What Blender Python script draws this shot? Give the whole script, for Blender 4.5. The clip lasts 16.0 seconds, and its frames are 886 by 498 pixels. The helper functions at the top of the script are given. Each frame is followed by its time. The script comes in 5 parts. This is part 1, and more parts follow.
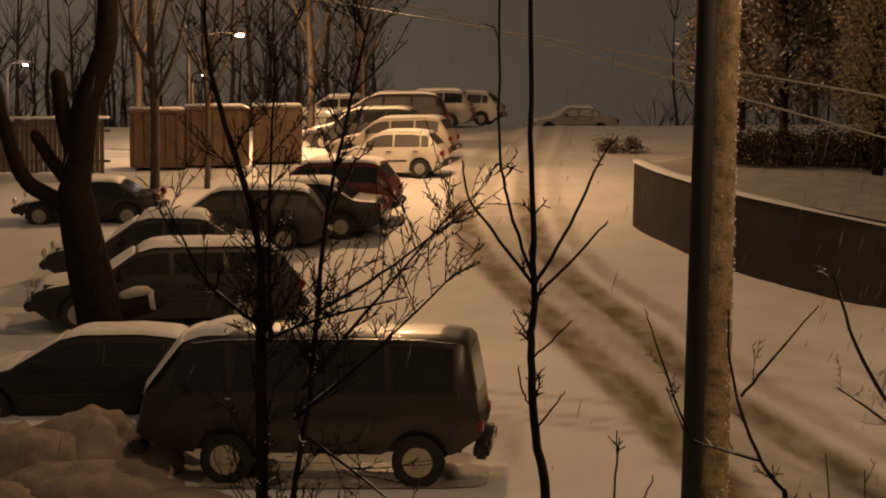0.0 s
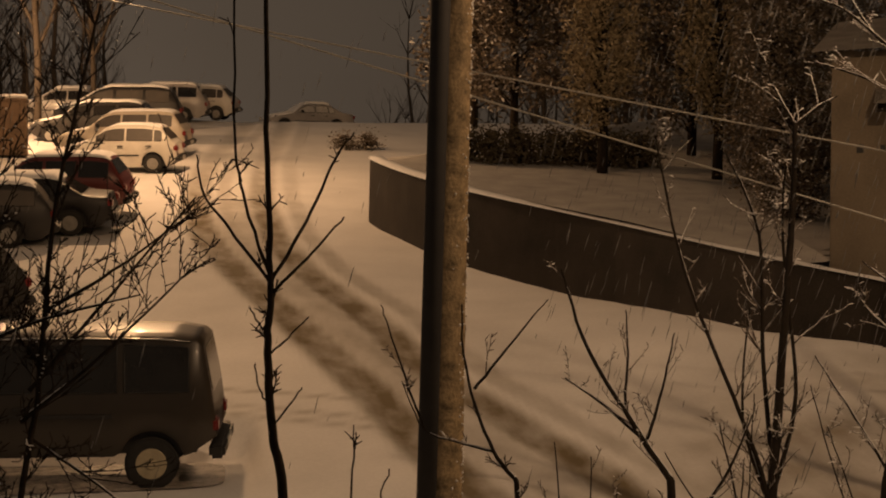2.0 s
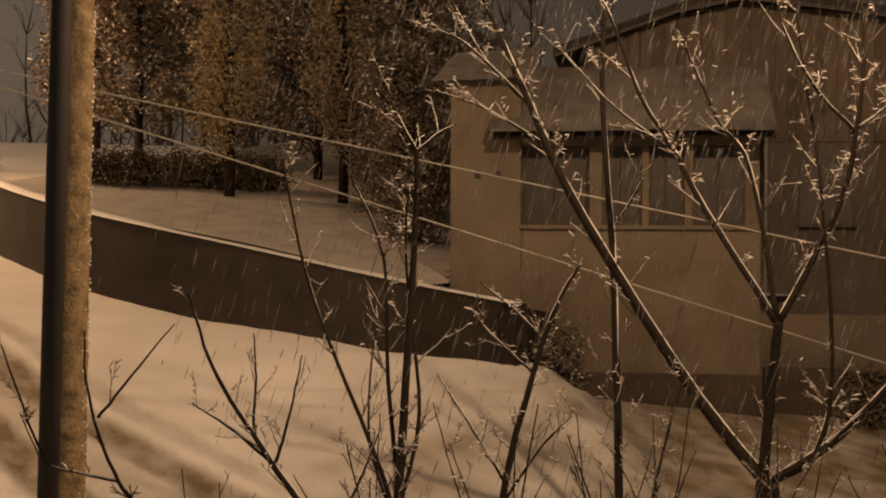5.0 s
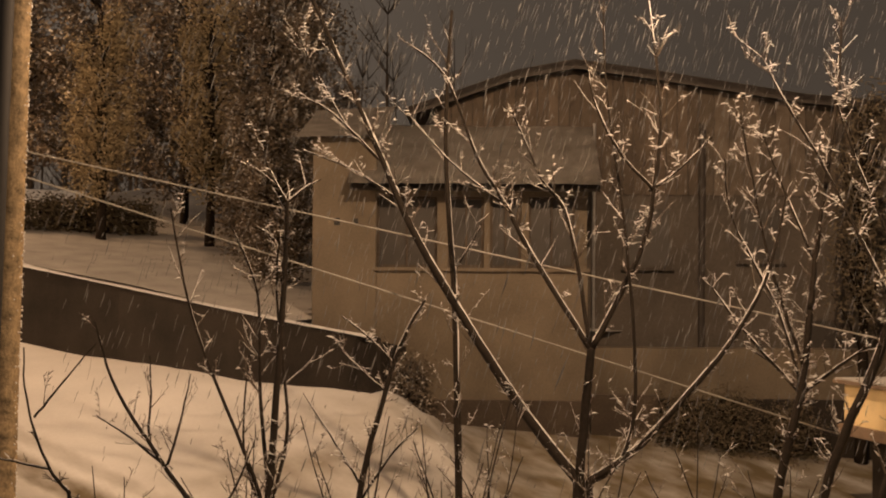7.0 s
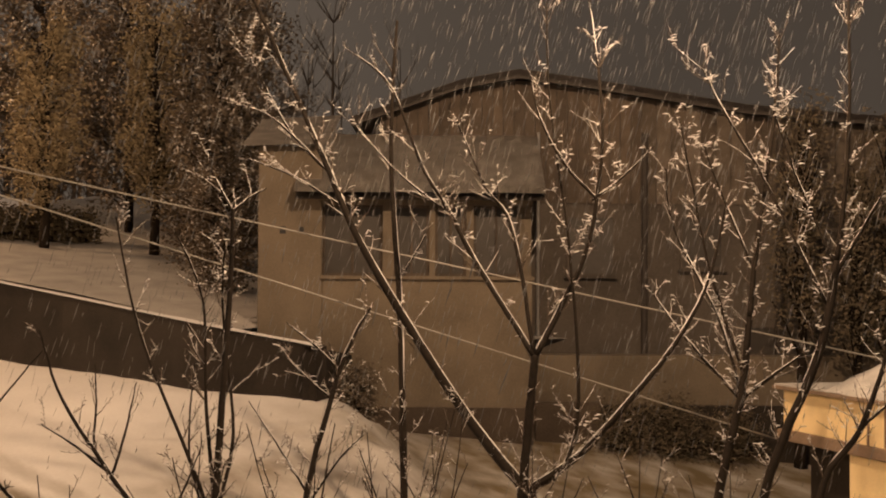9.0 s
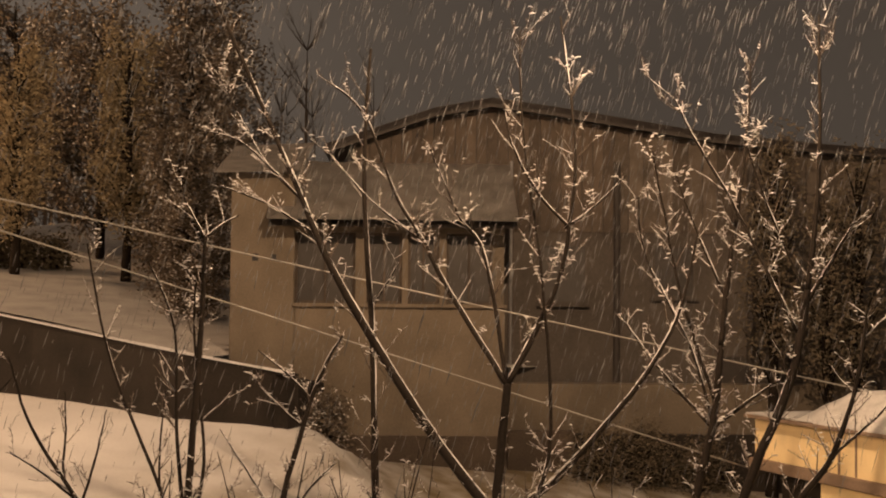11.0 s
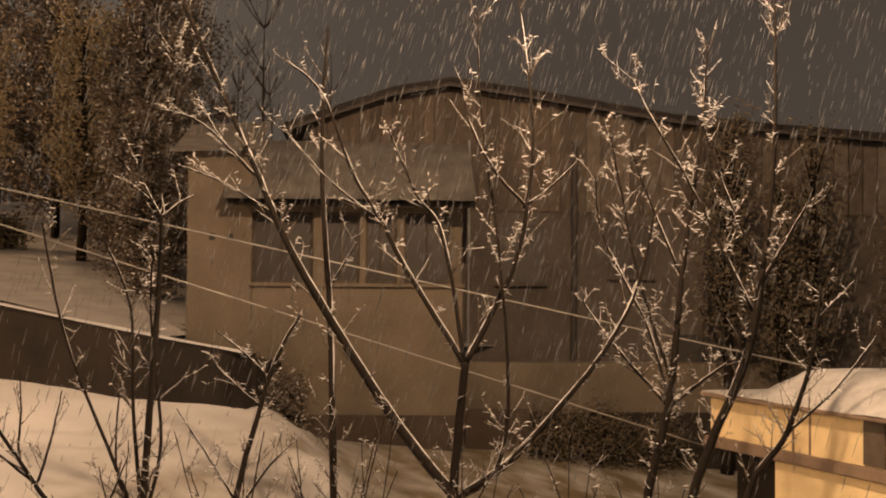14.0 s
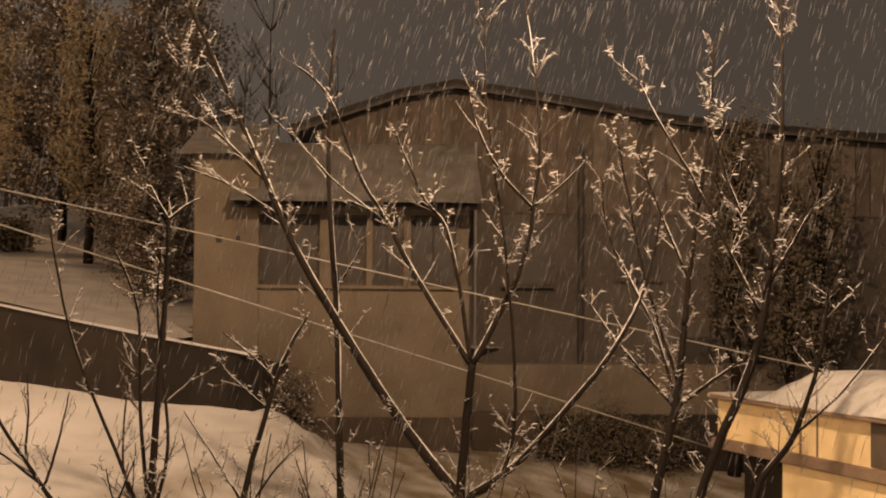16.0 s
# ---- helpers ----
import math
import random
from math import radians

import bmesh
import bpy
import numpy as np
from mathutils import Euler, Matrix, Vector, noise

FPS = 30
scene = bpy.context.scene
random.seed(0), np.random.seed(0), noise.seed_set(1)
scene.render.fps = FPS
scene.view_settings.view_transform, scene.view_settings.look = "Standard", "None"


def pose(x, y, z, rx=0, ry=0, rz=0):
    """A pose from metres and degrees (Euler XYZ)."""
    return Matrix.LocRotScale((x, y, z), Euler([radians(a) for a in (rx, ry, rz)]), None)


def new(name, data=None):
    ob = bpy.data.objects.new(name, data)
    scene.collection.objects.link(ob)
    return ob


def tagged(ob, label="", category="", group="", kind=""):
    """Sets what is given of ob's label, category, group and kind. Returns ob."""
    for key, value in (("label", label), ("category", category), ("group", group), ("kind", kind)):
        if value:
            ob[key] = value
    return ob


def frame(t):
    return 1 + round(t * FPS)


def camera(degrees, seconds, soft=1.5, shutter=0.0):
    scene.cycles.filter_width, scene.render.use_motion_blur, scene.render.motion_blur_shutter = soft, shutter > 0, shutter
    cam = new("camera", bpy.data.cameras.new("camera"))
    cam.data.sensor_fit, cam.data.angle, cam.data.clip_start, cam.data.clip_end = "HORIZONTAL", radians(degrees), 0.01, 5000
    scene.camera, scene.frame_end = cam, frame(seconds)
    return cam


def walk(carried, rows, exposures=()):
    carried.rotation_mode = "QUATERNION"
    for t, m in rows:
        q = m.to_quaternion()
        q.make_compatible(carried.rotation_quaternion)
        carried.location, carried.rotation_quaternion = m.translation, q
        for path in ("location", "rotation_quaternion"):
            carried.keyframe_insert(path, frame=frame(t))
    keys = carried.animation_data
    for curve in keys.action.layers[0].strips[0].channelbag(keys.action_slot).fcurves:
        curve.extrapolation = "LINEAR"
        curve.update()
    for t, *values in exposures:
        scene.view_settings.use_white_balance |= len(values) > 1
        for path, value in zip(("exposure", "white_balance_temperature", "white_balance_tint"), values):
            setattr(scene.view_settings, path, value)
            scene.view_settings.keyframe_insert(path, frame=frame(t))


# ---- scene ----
cam = camera(34.95, 16.0, soft=2.0)
# seconds, x, y, z, pitch, roll, yaw
PATH = [
    (0.0, 0.00, 0.00, 3.60, -1.954, -0.182, -0.000),
    (0.5, 0.00, 0.00, 3.60, -1.866, -0.300, -1.082),
    (1.0, 0.00, 0.00, 3.60, -2.017, -0.093, -4.330),
    (1.5, 0.00, 0.00, 3.60, -2.089, 0.037, -7.477),
    (2.0, 0.00, 0.00, 3.60, -2.126, 0.013, -10.704),
    (2.5, 0.00, 0.00, 3.60, -2.193, 0.060, -14.483),
    (3.0, 0.00, 0.00, 3.60, -2.290, 0.062, -17.171),
    (3.5, 0.00, 0.00, 3.60, -2.326, 0.130, -19.577),
    (4.0, 0.00, 0.00, 3.60, -2.244, 0.067, -21.867),
    (4.5, 0.00, 0.00, 3.60, -1.272, 0.087, -23.928),
    (5.0, 0.00, 0.00, 3.60, -1.156, 0.161, -25.786),
    (5.2, 0.00, 0.00, 3.60, -0.975, 0.170, -26.830),
    (7.3, -1.37, -2.51, 3.56, 0.790, 0.470, -32.130),
    (7.5, -1.37, -2.51, 3.56, 0.764, 0.473, -32.521),
    (8.0, -1.37, -2.51, 3.56, 0.781, 0.445, -33.532),
    (8.5, -1.37, -2.51, 3.56, 0.800, 0.486, -33.896),
    (9.0, -1.37, -2.51, 3.56, 1.041, 0.387, -33.840),
    (9.2, -1.37, -2.51, 3.56, 1.430, 0.390, -33.730),
    (11.5, -1.37, -2.51, 3.56, 2.244, 0.645, -35.326),
    (12.0, -1.37, -2.51, 3.56, 2.260, 0.713, -35.850),
    (12.5, -1.37, -2.51, 3.56, 2.216, 0.746, -36.770),
    (13.0, -1.37, -2.51, 3.56, 2.085, 0.570, -37.031),
    (13.5, -1.37, -2.51, 3.56, 1.275, 0.600, -36.996),
    (14.0, -1.37, -2.51, 3.56, 1.361, 0.522, -36.662),
    (14.5, -1.37, -2.51, 3.56, 1.410, 0.518, -36.482),
    (15.0, -1.37, -2.51, 3.56, 1.422, 0.570, -36.387),
    (15.5, -1.37, -2.51, 3.56, 1.442, 0.405, -36.410),
    (16.0, -1.37, -2.51, 3.56, 1.445, 0.471, -36.391),
]
walk(cam, [(t, pose(x, y, z, 90 + p, 0, w) @ pose(0, 0, 0, 0, 0, r)) for t, x, y, z, p, r, w in PATH],
     exposures=[(0, 0.02, 6500, 10), (2, 0.0, 6500, 10), (3.5, 0.45, 6500, 10), (5, 0.88, 6500, 10), (7.5, 1.40, 6150, 10), (16, 1.44, 6050, 10)])

# ---------------------------------------------------------------- light
world = bpy.data.worlds.new("world")
scene.world = world
world.use_nodes = True
wn = world.node_tree.nodes
wl = world.node_tree.links
bg = wn["Background"]
tc = wn.new("ShaderNodeTexCoord")
wnoise = wn.new("ShaderNodeTexNoise")
wnoise.inputs["Scale"].default_value = 2.5
wnoise.inputs["Detail"].default_value = 4
wramp = wn.new("ShaderNodeValToRGB")
wramp.color_ramp.elements[0].position, wramp.color_ramp.elements[0].color = 0.3, (0.058, 0.042, 0.029, 1)
wramp.color_ramp.elements[1].position, wramp.color_ramp.elements[1].color = 0.75, (0.080, 0.059, 0.042, 1)
wl.new(tc.outputs["Generated"], wnoise.inputs["Vector"])
wl.new(wnoise.outputs["Fac"], wramp.inputs["Fac"])
# the snow-laden air glows over the lamps of the yard and dims away from them
wsep = wn.new("ShaderNodeSeparateXYZ")
wl.new(tc.outputs["Generated"], wsep.inputs["Vector"])
wfall = wn.new("ShaderNodeMapRange")
wfall.interpolation_type = "SMOOTHSTEP"
wfall.inputs["From Min"].default_value, wfall.inputs["From Max"].default_value = -0.5, 0.75
wfall.inputs["To Min"].default_value, wfall.inputs["To Max"].default_value = 1.60, 0.38
wl.new(wsep.outputs["X"], wfall.inputs["Value"])
wl.new(wfall.outputs["Result"], bg.inputs["Strength"])
wl.new(wramp.outputs["Color"], bg.inputs["Color"])

SODIUM = (1.0, 0.565, 0.27)


def lamp(x, y, z, watts, colour=SODIUM, radius=0.18):
    data = bpy.data.lights.new("street_light", "POINT")
    data.energy, data.color, data.shadow_soft_size = watts, colour, radius
    ob = new("street_light", data)
    ob.location = (x, y, z)
    return ob


lamp(-1.3, 22.5, 9.5, 680)      # hung over the road
lamp(8.5, 8.3, 10.5, 2150, (1.0, 0.63, 0.35))     # on the tall mast by the roadside
lamp(-1.2, 41.0, 11.5, 3100)    # on the post up the road
lamp(-7.0, 51.0, 8.9, 1800)     # in the yard
lamp(-15.1, 49.4, 8.3, 220, (1.0, 0.75, 0.6))


# ---------------------------------------------------------------- materials
def mat(name, colour, rough=0.7, vary=0.25, scale=6.0, bump=0.2, fine=60.0, metal=0.0, tint=None, coat=0.0, per_object=0.0, spec=0.5):
    m = bpy.data.materials.new(name)
    m.use_nodes = True
    n, l = m.node_tree.nodes, m.node_tree.links
    b = n["Principled BSDF"]
    tcd = n.new("ShaderNodeTexCoord")
    big = n.new("ShaderNodeTexNoise")
    big.inputs["Scale"].default_value, big.inputs["Detail"].default_value = scale, 5
    small = n.new("ShaderNodeTexNoise")
    small.inputs["Scale"].default_value, small.inputs["Detail"].default_value = fine, 3
    for q in (big, small):
        l.new(tcd.outputs["Object"], q.inputs["Vector"])
    mixf = n.new("ShaderNodeMath")
    mixf.operation = "MULTIPLY_ADD"
    mixf.inputs[1].default_value = 0.35
    l.new(small.outputs["Fac"], mixf.inputs[0])
    half = n.new("ShaderNodeMath")
    half.operation = "MULTIPLY"
    half.inputs[1].default_value = 0.65
    l.new(big.outputs["Fac"], half.inputs[0])
    l.new(half.outputs[0], mixf.inputs[2])
    ramp = n.new("ShaderNodeValToRGB")
    lo = [c * (1 - vary) for c in colour]
    hi = [min(1, c * (1 + vary)) for c in (tint or colour)]
    ramp.color_ramp.elements[0].position, ramp.color_ramp.elements[0].color = 0.3, (*lo, 1)
    ramp.color_ramp.elements[1].position, ramp.color_ramp.elements[1].color = 0.7, (*hi, 1)
    l.new(mixf.outputs[0], ramp.inputs["Fac"])
    last = ramp.outputs["Color"]
    if per_object:
        info = n.new("ShaderNodeObjectInfo")
        hsv = n.new("ShaderNodeHueSaturation")
        mr = n.new("ShaderNodeMapRange")
        mr.inputs["To Min"].default_value, mr.inputs["To Max"].default_value = 1 - per_object, 1 + per_object
        l.new(info.outputs["Random"], mr.inputs["Value"])
        l.new(mr.outputs["Result"], hsv.inputs["Value"])
        l.new(last, hsv.inputs["Color"])
        last = hsv.outputs["Color"]
    l.new(last, b.inputs["Base Color"])
    b.inputs["Roughness"].default_value, b.inputs["Metallic"].default_value = rough, metal
    b.inputs["Coat Weight"].default_value = coat
    b.inputs["Specular IOR Level"].default_value = spec
    if bump:
        bp = n.new("ShaderNodeBump")
        bp.inputs["Strength"].default_value, bp.inputs["Distance"].default_value = bump, 0.02
        l.new(mixf.outputs[0], bp.inputs["Height"])
        l.new(bp.outputs["Normal"], b.inputs["Normal"])
    return m


def glow(name, colour, strength):
    m = bpy.data.materials.new(name)
    m.use_nodes = True
    b = m.node_tree.nodes["Principled BSDF"]
    b.inputs["Base Color"].default_value = (*colour, 1)
    b.inputs["Emission Color"].default_value = (*colour, 1)
    b.inputs["Emission Strength"].default_value = strength
    return m


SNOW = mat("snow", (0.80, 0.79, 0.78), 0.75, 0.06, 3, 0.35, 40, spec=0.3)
FLAKE = mat("falling_flake", (0.17, 0.17, 0.17), 0.9, 0.1, 3, 0.0, 40, spec=0.1)
SNOW_THIN = mat("thin_snow", (0.50, 0.48, 0.45), 0.75, 0.22, 5, 0.3, 40, spec=0.3)
# terrace snow with its shade put into a darker colour
TERRACE_SNOW_SHADE = mat("shaded_terrace_snow", (0.35, 0.33, 0.305), 0.8, 0.25, 1.6, 0.4, 25, spec=0.25)
# snow on the house roofs, darkened in colour to stand for shade
ROOF_SNOW_SHADE = mat("shaded_roof_snow", (0.31, 0.28, 0.245), 0.8, 0.3, 2.5, 0.4, 30, spec=0.25)
EVERGREEN = mat("dark_evergreen", (0.125, 0.102, 0.07), 0.95, 0.4, 4, 0.2, spec=0.08)
SNOW_DIRTY = mat("dirty_snow", (0.27, 0.22, 0.17), 0.8, 0.35, 4, 0.8, 25, spec=0.3)
# much paler than asphalt: the wet gleam is held in the base colour
ASPHALT = mat("gleaming_wet_asphalt", (0.36, 0.32, 0.28), 0.25, 0.75, 5, 0.4, 28)
BARK = mat("dark_bark", (0.022, 0.017, 0.013), 0.95, 0.4, 9, 0.6, 50, spec=0.06)
BARK_WARM = mat("brown_bark", (0.065, 0.05, 0.036), 0.75, 0.4, 9, 0.5, 60, spec=0.35)
TWIG = mat("twig_bark", (0.02, 0.015, 0.011), 0.85, 0.35, 12, 0.3, 80, spec=0.2)
ICE_TWIG = mat("ice_coated_twig", (0.085, 0.064, 0.045), 0.35, 0.4, 14, 0.3, 90)
POLE_WOOD = mat("weathered_pole_wood", (0.25, 0.185, 0.105), 0.8, 0.75, 9, 1.0, 38, spec=0.3)
CABLE = mat("icy_cable", (0.33, 0.31, 0.27), 0.3, 0.15, 6, 0.1)
DUCT = mat("black_duct", (0.018, 0.016, 0.015), 0.8, 0.3, 6, 0.1)
# far darker than concrete: shade on unlit faces is put into the colour
CONCRETE = mat("shaded_concrete", (0.028, 0.0225, 0.018), 0.85, 0.5, 1.1, 0.5, 30, spec=0.25)
# plinth colour carries the band of shade along the house foot
PLINTH = mat("shaded_plinth", (0.075, 0.059, 0.045), 0.9, 0.4, 1.3, 0.5, 30, spec=0.2)
BOARD_GREY = mat("grey_board", (0.112, 0.092, 0.073), 0.85, 0.3, 3, 0.3, 30, per_object=0.3, spec=0.2)
# pale copy of the concrete with lamplight put into the colour
CONCRETE_LIT = mat("lit_concrete", (0.24, 0.175, 0.125), 0.85, 0.3, 2.0, 0.5, 30, spec=0.25)
PLASTER = mat("ochre_plaster", (0.165, 0.135, 0.10), 0.9, 0.32, 0.8, 0.25, 30, spec=0.2)
PLASTER_GREY = mat("grey_plaster", (0.098, 0.084, 0.071), 0.9, 0.32, 0.7, 0.25, 30, spec=0.2)
FASCIA = mat("dark_fascia", (0.04, 0.032, 0.026), 0.7, 0.3, 5, 0.3)
WOOD_DARK = mat("dark_board", (0.085, 0.064, 0.046), 0.8, 0.3, 4, 0.4, 40, per_object=0.25)
YELLOW = mat("yellow_plaster", (0.82, 0.65, 0.36), 0.8, 0.14, 2, 0.2, 40, spec=0.2)
RUST = mat("rusty_orange_metal", (0.105, 0.066, 0.038), 0.65, 0.45, 2.0, 0.4, 30, metal=0.2, per_object=0.25)
GALV = mat("galvanised_steel", (0.30, 0.29, 0.28), 0.5, 0.2, 6, 0.1, metal=0.7)
TYRE = mat("tyre_rubber", (0.02, 0.019, 0.018), 0.85, 0.3, 12, 0.3)
RIM = mat("wheel_paint", (0.42, 0.36, 0.24), 0.5, 0.2, 9, 0.1)
RIM_DARK = mat("dull_wheel_cover", (0.25, 0.24, 0.22), 0.5, 0.2, 9, 0.1)
PLASTIC = mat("black_plastic", (0.02, 0.019, 0.018), 0.55, 0.2, 9, 0.1)
CHROME = mat("worn_chrome", (0.6, 0.58, 0.55), 0.25, 0.1, 9, 0.05, metal=1.0)
RED_LENS = mat("red_lens", (0.16, 0.012, 0.01), 0.3, 0.1, 9, 0.0)
CLEAR_LENS = mat("clear_lens", (0.55, 0.52, 0.47), 0.2, 0.1, 9, 0.0)
PLATE = mat("pale_plate", (0.65, 0.63, 0.58), 0.5, 0.1, 9, 0.0)
GLASS = mat("dark_glass", (0.016, 0.015, 0.014), 0.12, 0.2, 3, 0.0)
GLASS_MATT = mat("frosted_dark_glass", (0.05, 0.042, 0.035), 0.5, 0.3, 3, 0.05)
HEDGE = mat("dark_hedge_leaf", (0.085, 0.07, 0.045), 0.8, 0.4, 6, 0.2, spec=0.2)
DRY_LEAF = mat("dry_beech_leaf", (0.29, 0.235, 0.142), 0.8, 0.4, 5, 0.2, spec=0.2)
CONIFER = mat("conifer_needles", (0.145, 0.118, 0.088), 0.95, 0.4, 5, 0.2, spec=0.05)
BULB = glow("lamp_glass", (1.0, 0.86, 0.72), 30)
BULB_WHITE = glow("white_lamp_glass", (0.95, 0.82, 0.9), 16)


def paint(name, colour, rough=0.35, coat=0.3):
    return mat(name, colour, rough, 0.15, 2.5, 0.03, 60, coat=coat)


# ---------------------------------------------------------------- mesh helpers
def link_mesh(name, bm, material, parent=None, label="", smooth=False):
    me = bpy.data.meshes.new(name)
    bmesh.ops.recalc_face_normals(bm, faces=bm.faces)
    bm.to_mesh(me)
    bm.free()
    me.materials.append(material)
    if smooth:
        for f in me.polygons:
            f.use_smooth = True
    ob = new(name, me)
    if parent:
        ob.parent = parent
    if label:
        tagged(ob, label)
    return ob


def part(name, bm, material, parent, label="", smooth=False):
    return link_mesh(name, bm, material, parent, label, smooth)


def data_mesh(name, verts, faces, material, parent=None, label="", smooth=False):
    me = bpy.data.meshes.new(name)
    me.from_pydata([tuple(v) for v in verts], [], faces)
    me.materials.append(material)
    if smooth:
        me.polygons.foreach_set("use_smooth", [True] * len(me.polygons))
    me.update()
    ob = new(name, me)
    if parent:
        ob.parent = parent
    if label:
        tagged(ob, label)
    return ob


def thing(name, m, label, category, group="", kind=""):
    ob = new(name)
    ob.matrix_world = m
    ob.empty_display_size = 0.2
    return tagged(ob, label, category, group, kind)


def box(bm, x0, y0, z0, x1, y1, z1, bevel=0.0):
    r = bmesh.ops.create_cube(bm, size=1, matrix=Matrix.Translation(((x0 + x1) / 2, (y0 + y1) / 2, (z0 + z1) / 2))
                              @ Matrix.Diagonal((abs(x1 - x0), abs(y1 - y0), abs(z1 - z0), 1)))
    if bevel:
        es = list({e for v in r["verts"] for e in v.link_edges})
        bmesh.ops.bevel(bm, geom=es, offset=bevel, segments=2, affect="EDGES", clamp_overlap=True)
    return bm


def boxed(x0, y0, z0, x1, y1, z1, bevel=0.01):
    return box(bmesh.new(), x0, y0, z0, x1, y1, z1, bevel)


def cyl(bm, p, q, r0, r1=None, seg=12, caps=True):
    p, q = Vector(p), Vector(q)
    d = q - p
    rot = d.to_track_quat("Z", "Y").to_matrix().to_4x4()
    bmesh.ops.create_cone(bm, cap_ends=caps, segments=seg, radius1=r0, radius2=r0 if r1 is None else r1, depth=d.length,
                          matrix=Matrix.Translation((p + q) / 2) @ rot)
    return bm


class Tubes:
    """Gathers tapered tubes into one mesh."""

    def __init__(self):
        self.v, self.f = [], []

    def add(self, pts, radii, seg=6):
        n0 = len(self.v)
        side = Vector((0.3, 1, 0.2)).normalized()
        for i, p in enumerate(pts):
            a = pts[max(0, i - 1)]
            b = pts[min(len(pts) - 1, i + 1)]
            d = (b - a).normalized() if (b - a).length > 1e-6 else Vector((0, 0, 1))
            u = d.cross(side)
            u = u.normalized() if u.length > 1e-3 else Vector((1, 0, 0))
            w = d.cross(u)
            for k in range(seg):
                an = 2 * math.pi * k / seg
                self.v.append(p + (u * math.cos(an) + w * math.sin(an)) * radii[i])
        for i in range(len(pts) - 1):
            for k in range(seg):
                a, b = n0 + i * seg + k, n0 + i * seg + (k + 1) % seg
                self.f.append((a, b, b + seg, a + seg))
        self.f.append(tuple(n0 + k for k in reversed(range(seg))))
        self.f.append(tuple(n0 + (len(pts) - 1) * seg + k for k in range(seg)))

    def lump(self, p, r, squash=0.7):
        n0 = len(self.v)
        for dx, dy, dz in ((1, 0, 0), (0, 1, 0), (-1, 0, 0), (0, -1, 0), (0, 0, squash), (0, 0, -squash)):
            self.v.append(p + Vector((dx, dy, dz)) * r)
        for a, b in ((0, 1), (1, 2), (2, 3), (3, 0)):
            self.f.append((n0 + a, n0 + b, n0 + 4))
            self.f.append((n0 + b, n0 + a, n0 + 5))

    def put(self, name, material, parent=None, label="", smooth=True):
        return data_mesh(name, self.v, self.f, material, parent, label, smooth)


def smooth_line(pts, steps=4):
    out = []
    for i in range(len(pts) - 1):
        p0, p1, p2, p3 = pts[max(0, i - 1)], pts[i], pts[i + 1], pts[min(len(pts) - 1, i + 2)]
        for k in range(steps):
            t = k / steps
            out.append(0.5 * ((2 * p1) + (p2 - p0) * t + (2 * p0 - 5 * p1 + 4 * p2 - p3) * t * t + (3 * p1 - p0 - 3 * p2 + p3) * t ** 3))
    out.append(pts[-1])
    return out


def step(a, b, x):
    t = min(1, max(0, (x - a) / (b - a)))
    return t * t * (3 - 2 * t)


# ---------------------------------------------------------------- the hillside
SLOPE = 0.155
WALL = [(4.88, 36.3, 4.59), (5.2, 34.2, 4.28), (5.75, 32.0, 3.96), (6.45, 30.0, 3.66), (8.37, 26.3, 3.07), (9.84, 22.2, 2.55), (10.76, 20.67, 2.31), (11.05, 20.06, 2.22)]


def wall_x(y):
    ps = WALL
    if y >= ps[0][1]:
        return ps[0][0] + (y - ps[0][1]) * 0.02
    for a, b in zip(ps, ps[1:]):
        if y >= b[1]:
            return b[0] + (a[0] - b[0]) * (y - b[1]) / (a[1] - b[1])
    return ps[-1][0] + (ps[-1][1] - y) * 0.35


def plain(y):
    z = -2.66 + SLOPE * min(y, 61.5)
    if y > 61.5:
        z -= 0.10 * (y - 61.5) * step(61.5, 65, y)
    return max(z, -6.5)


def track_a(y):
    """Middle of the rut beside the parked cars."""
    return float(np.interp(y, [8, 14, 18.7, 21.9, 26.4, 29.5, 33, 36, 39, 43, 47, 53, 60], [5.1, 4.15, 3.3, 2.75, 1.98, 1.35, .8, .58, .52, .66, 1.0, 1.9, 2.95]))


def track_b(y):
    """Middle of the rut beside the wall."""
    return float(np.interp(y, [8, 14, 17, 19.2, 21.5, 23.2, 26.4, 29.9, 33.9, 40, 47, 60], [6.9, 5.95, 5.4, 4.78, 4.12, 3.82, 3.4, 2.7, 2.3, 2.35, 2.85, 4.6]))


def yard(x, y):
    """Distance past the edge of the lying snow into the trodden yard before the house."""
    return (x - 10.6) * 0.953 - (y - 16.0) * 0.303 + 0.35 * noise.noise((x * 0.8, y * 0.8, 6)) + 0.12 * noise.noise((x * 3, y * 3, 1))


def ground_z(x, y):
    z = plain(y)
    d = wall_x(y) - x
    bank = min(0.9, max(0, (27.5 - y) * 0.105)) * math.exp(-(max(d, 0) / 3.2) ** 2) * step(1.0, -0.6, yard(x, y)) * step(13, 19, y)
    z += bank
    z += 0.05 * noise.noise((x * 0.35, y * 0.35, 0)) + 0.018 * noise.noise((x * 1.7, y * 1.7, 3))
    pad = step(-4.0, -3.5, x) * step(1.2, 0.8, x) * step(16.9, 17.3, y) * step(20.2, 19.5, y)
    z += (0.0 - z) * pad
    if y < 62 and -1 < x < 12:
        for c, w in ((track_a(y), 0.34), (track_b(y), 0.30)):
            e = (x - c) / w
            z += -0.045 * math.exp(-e * e) + 0.018 * math.exp(-(abs(e) - 1.7) ** 2 * 3)
    return z


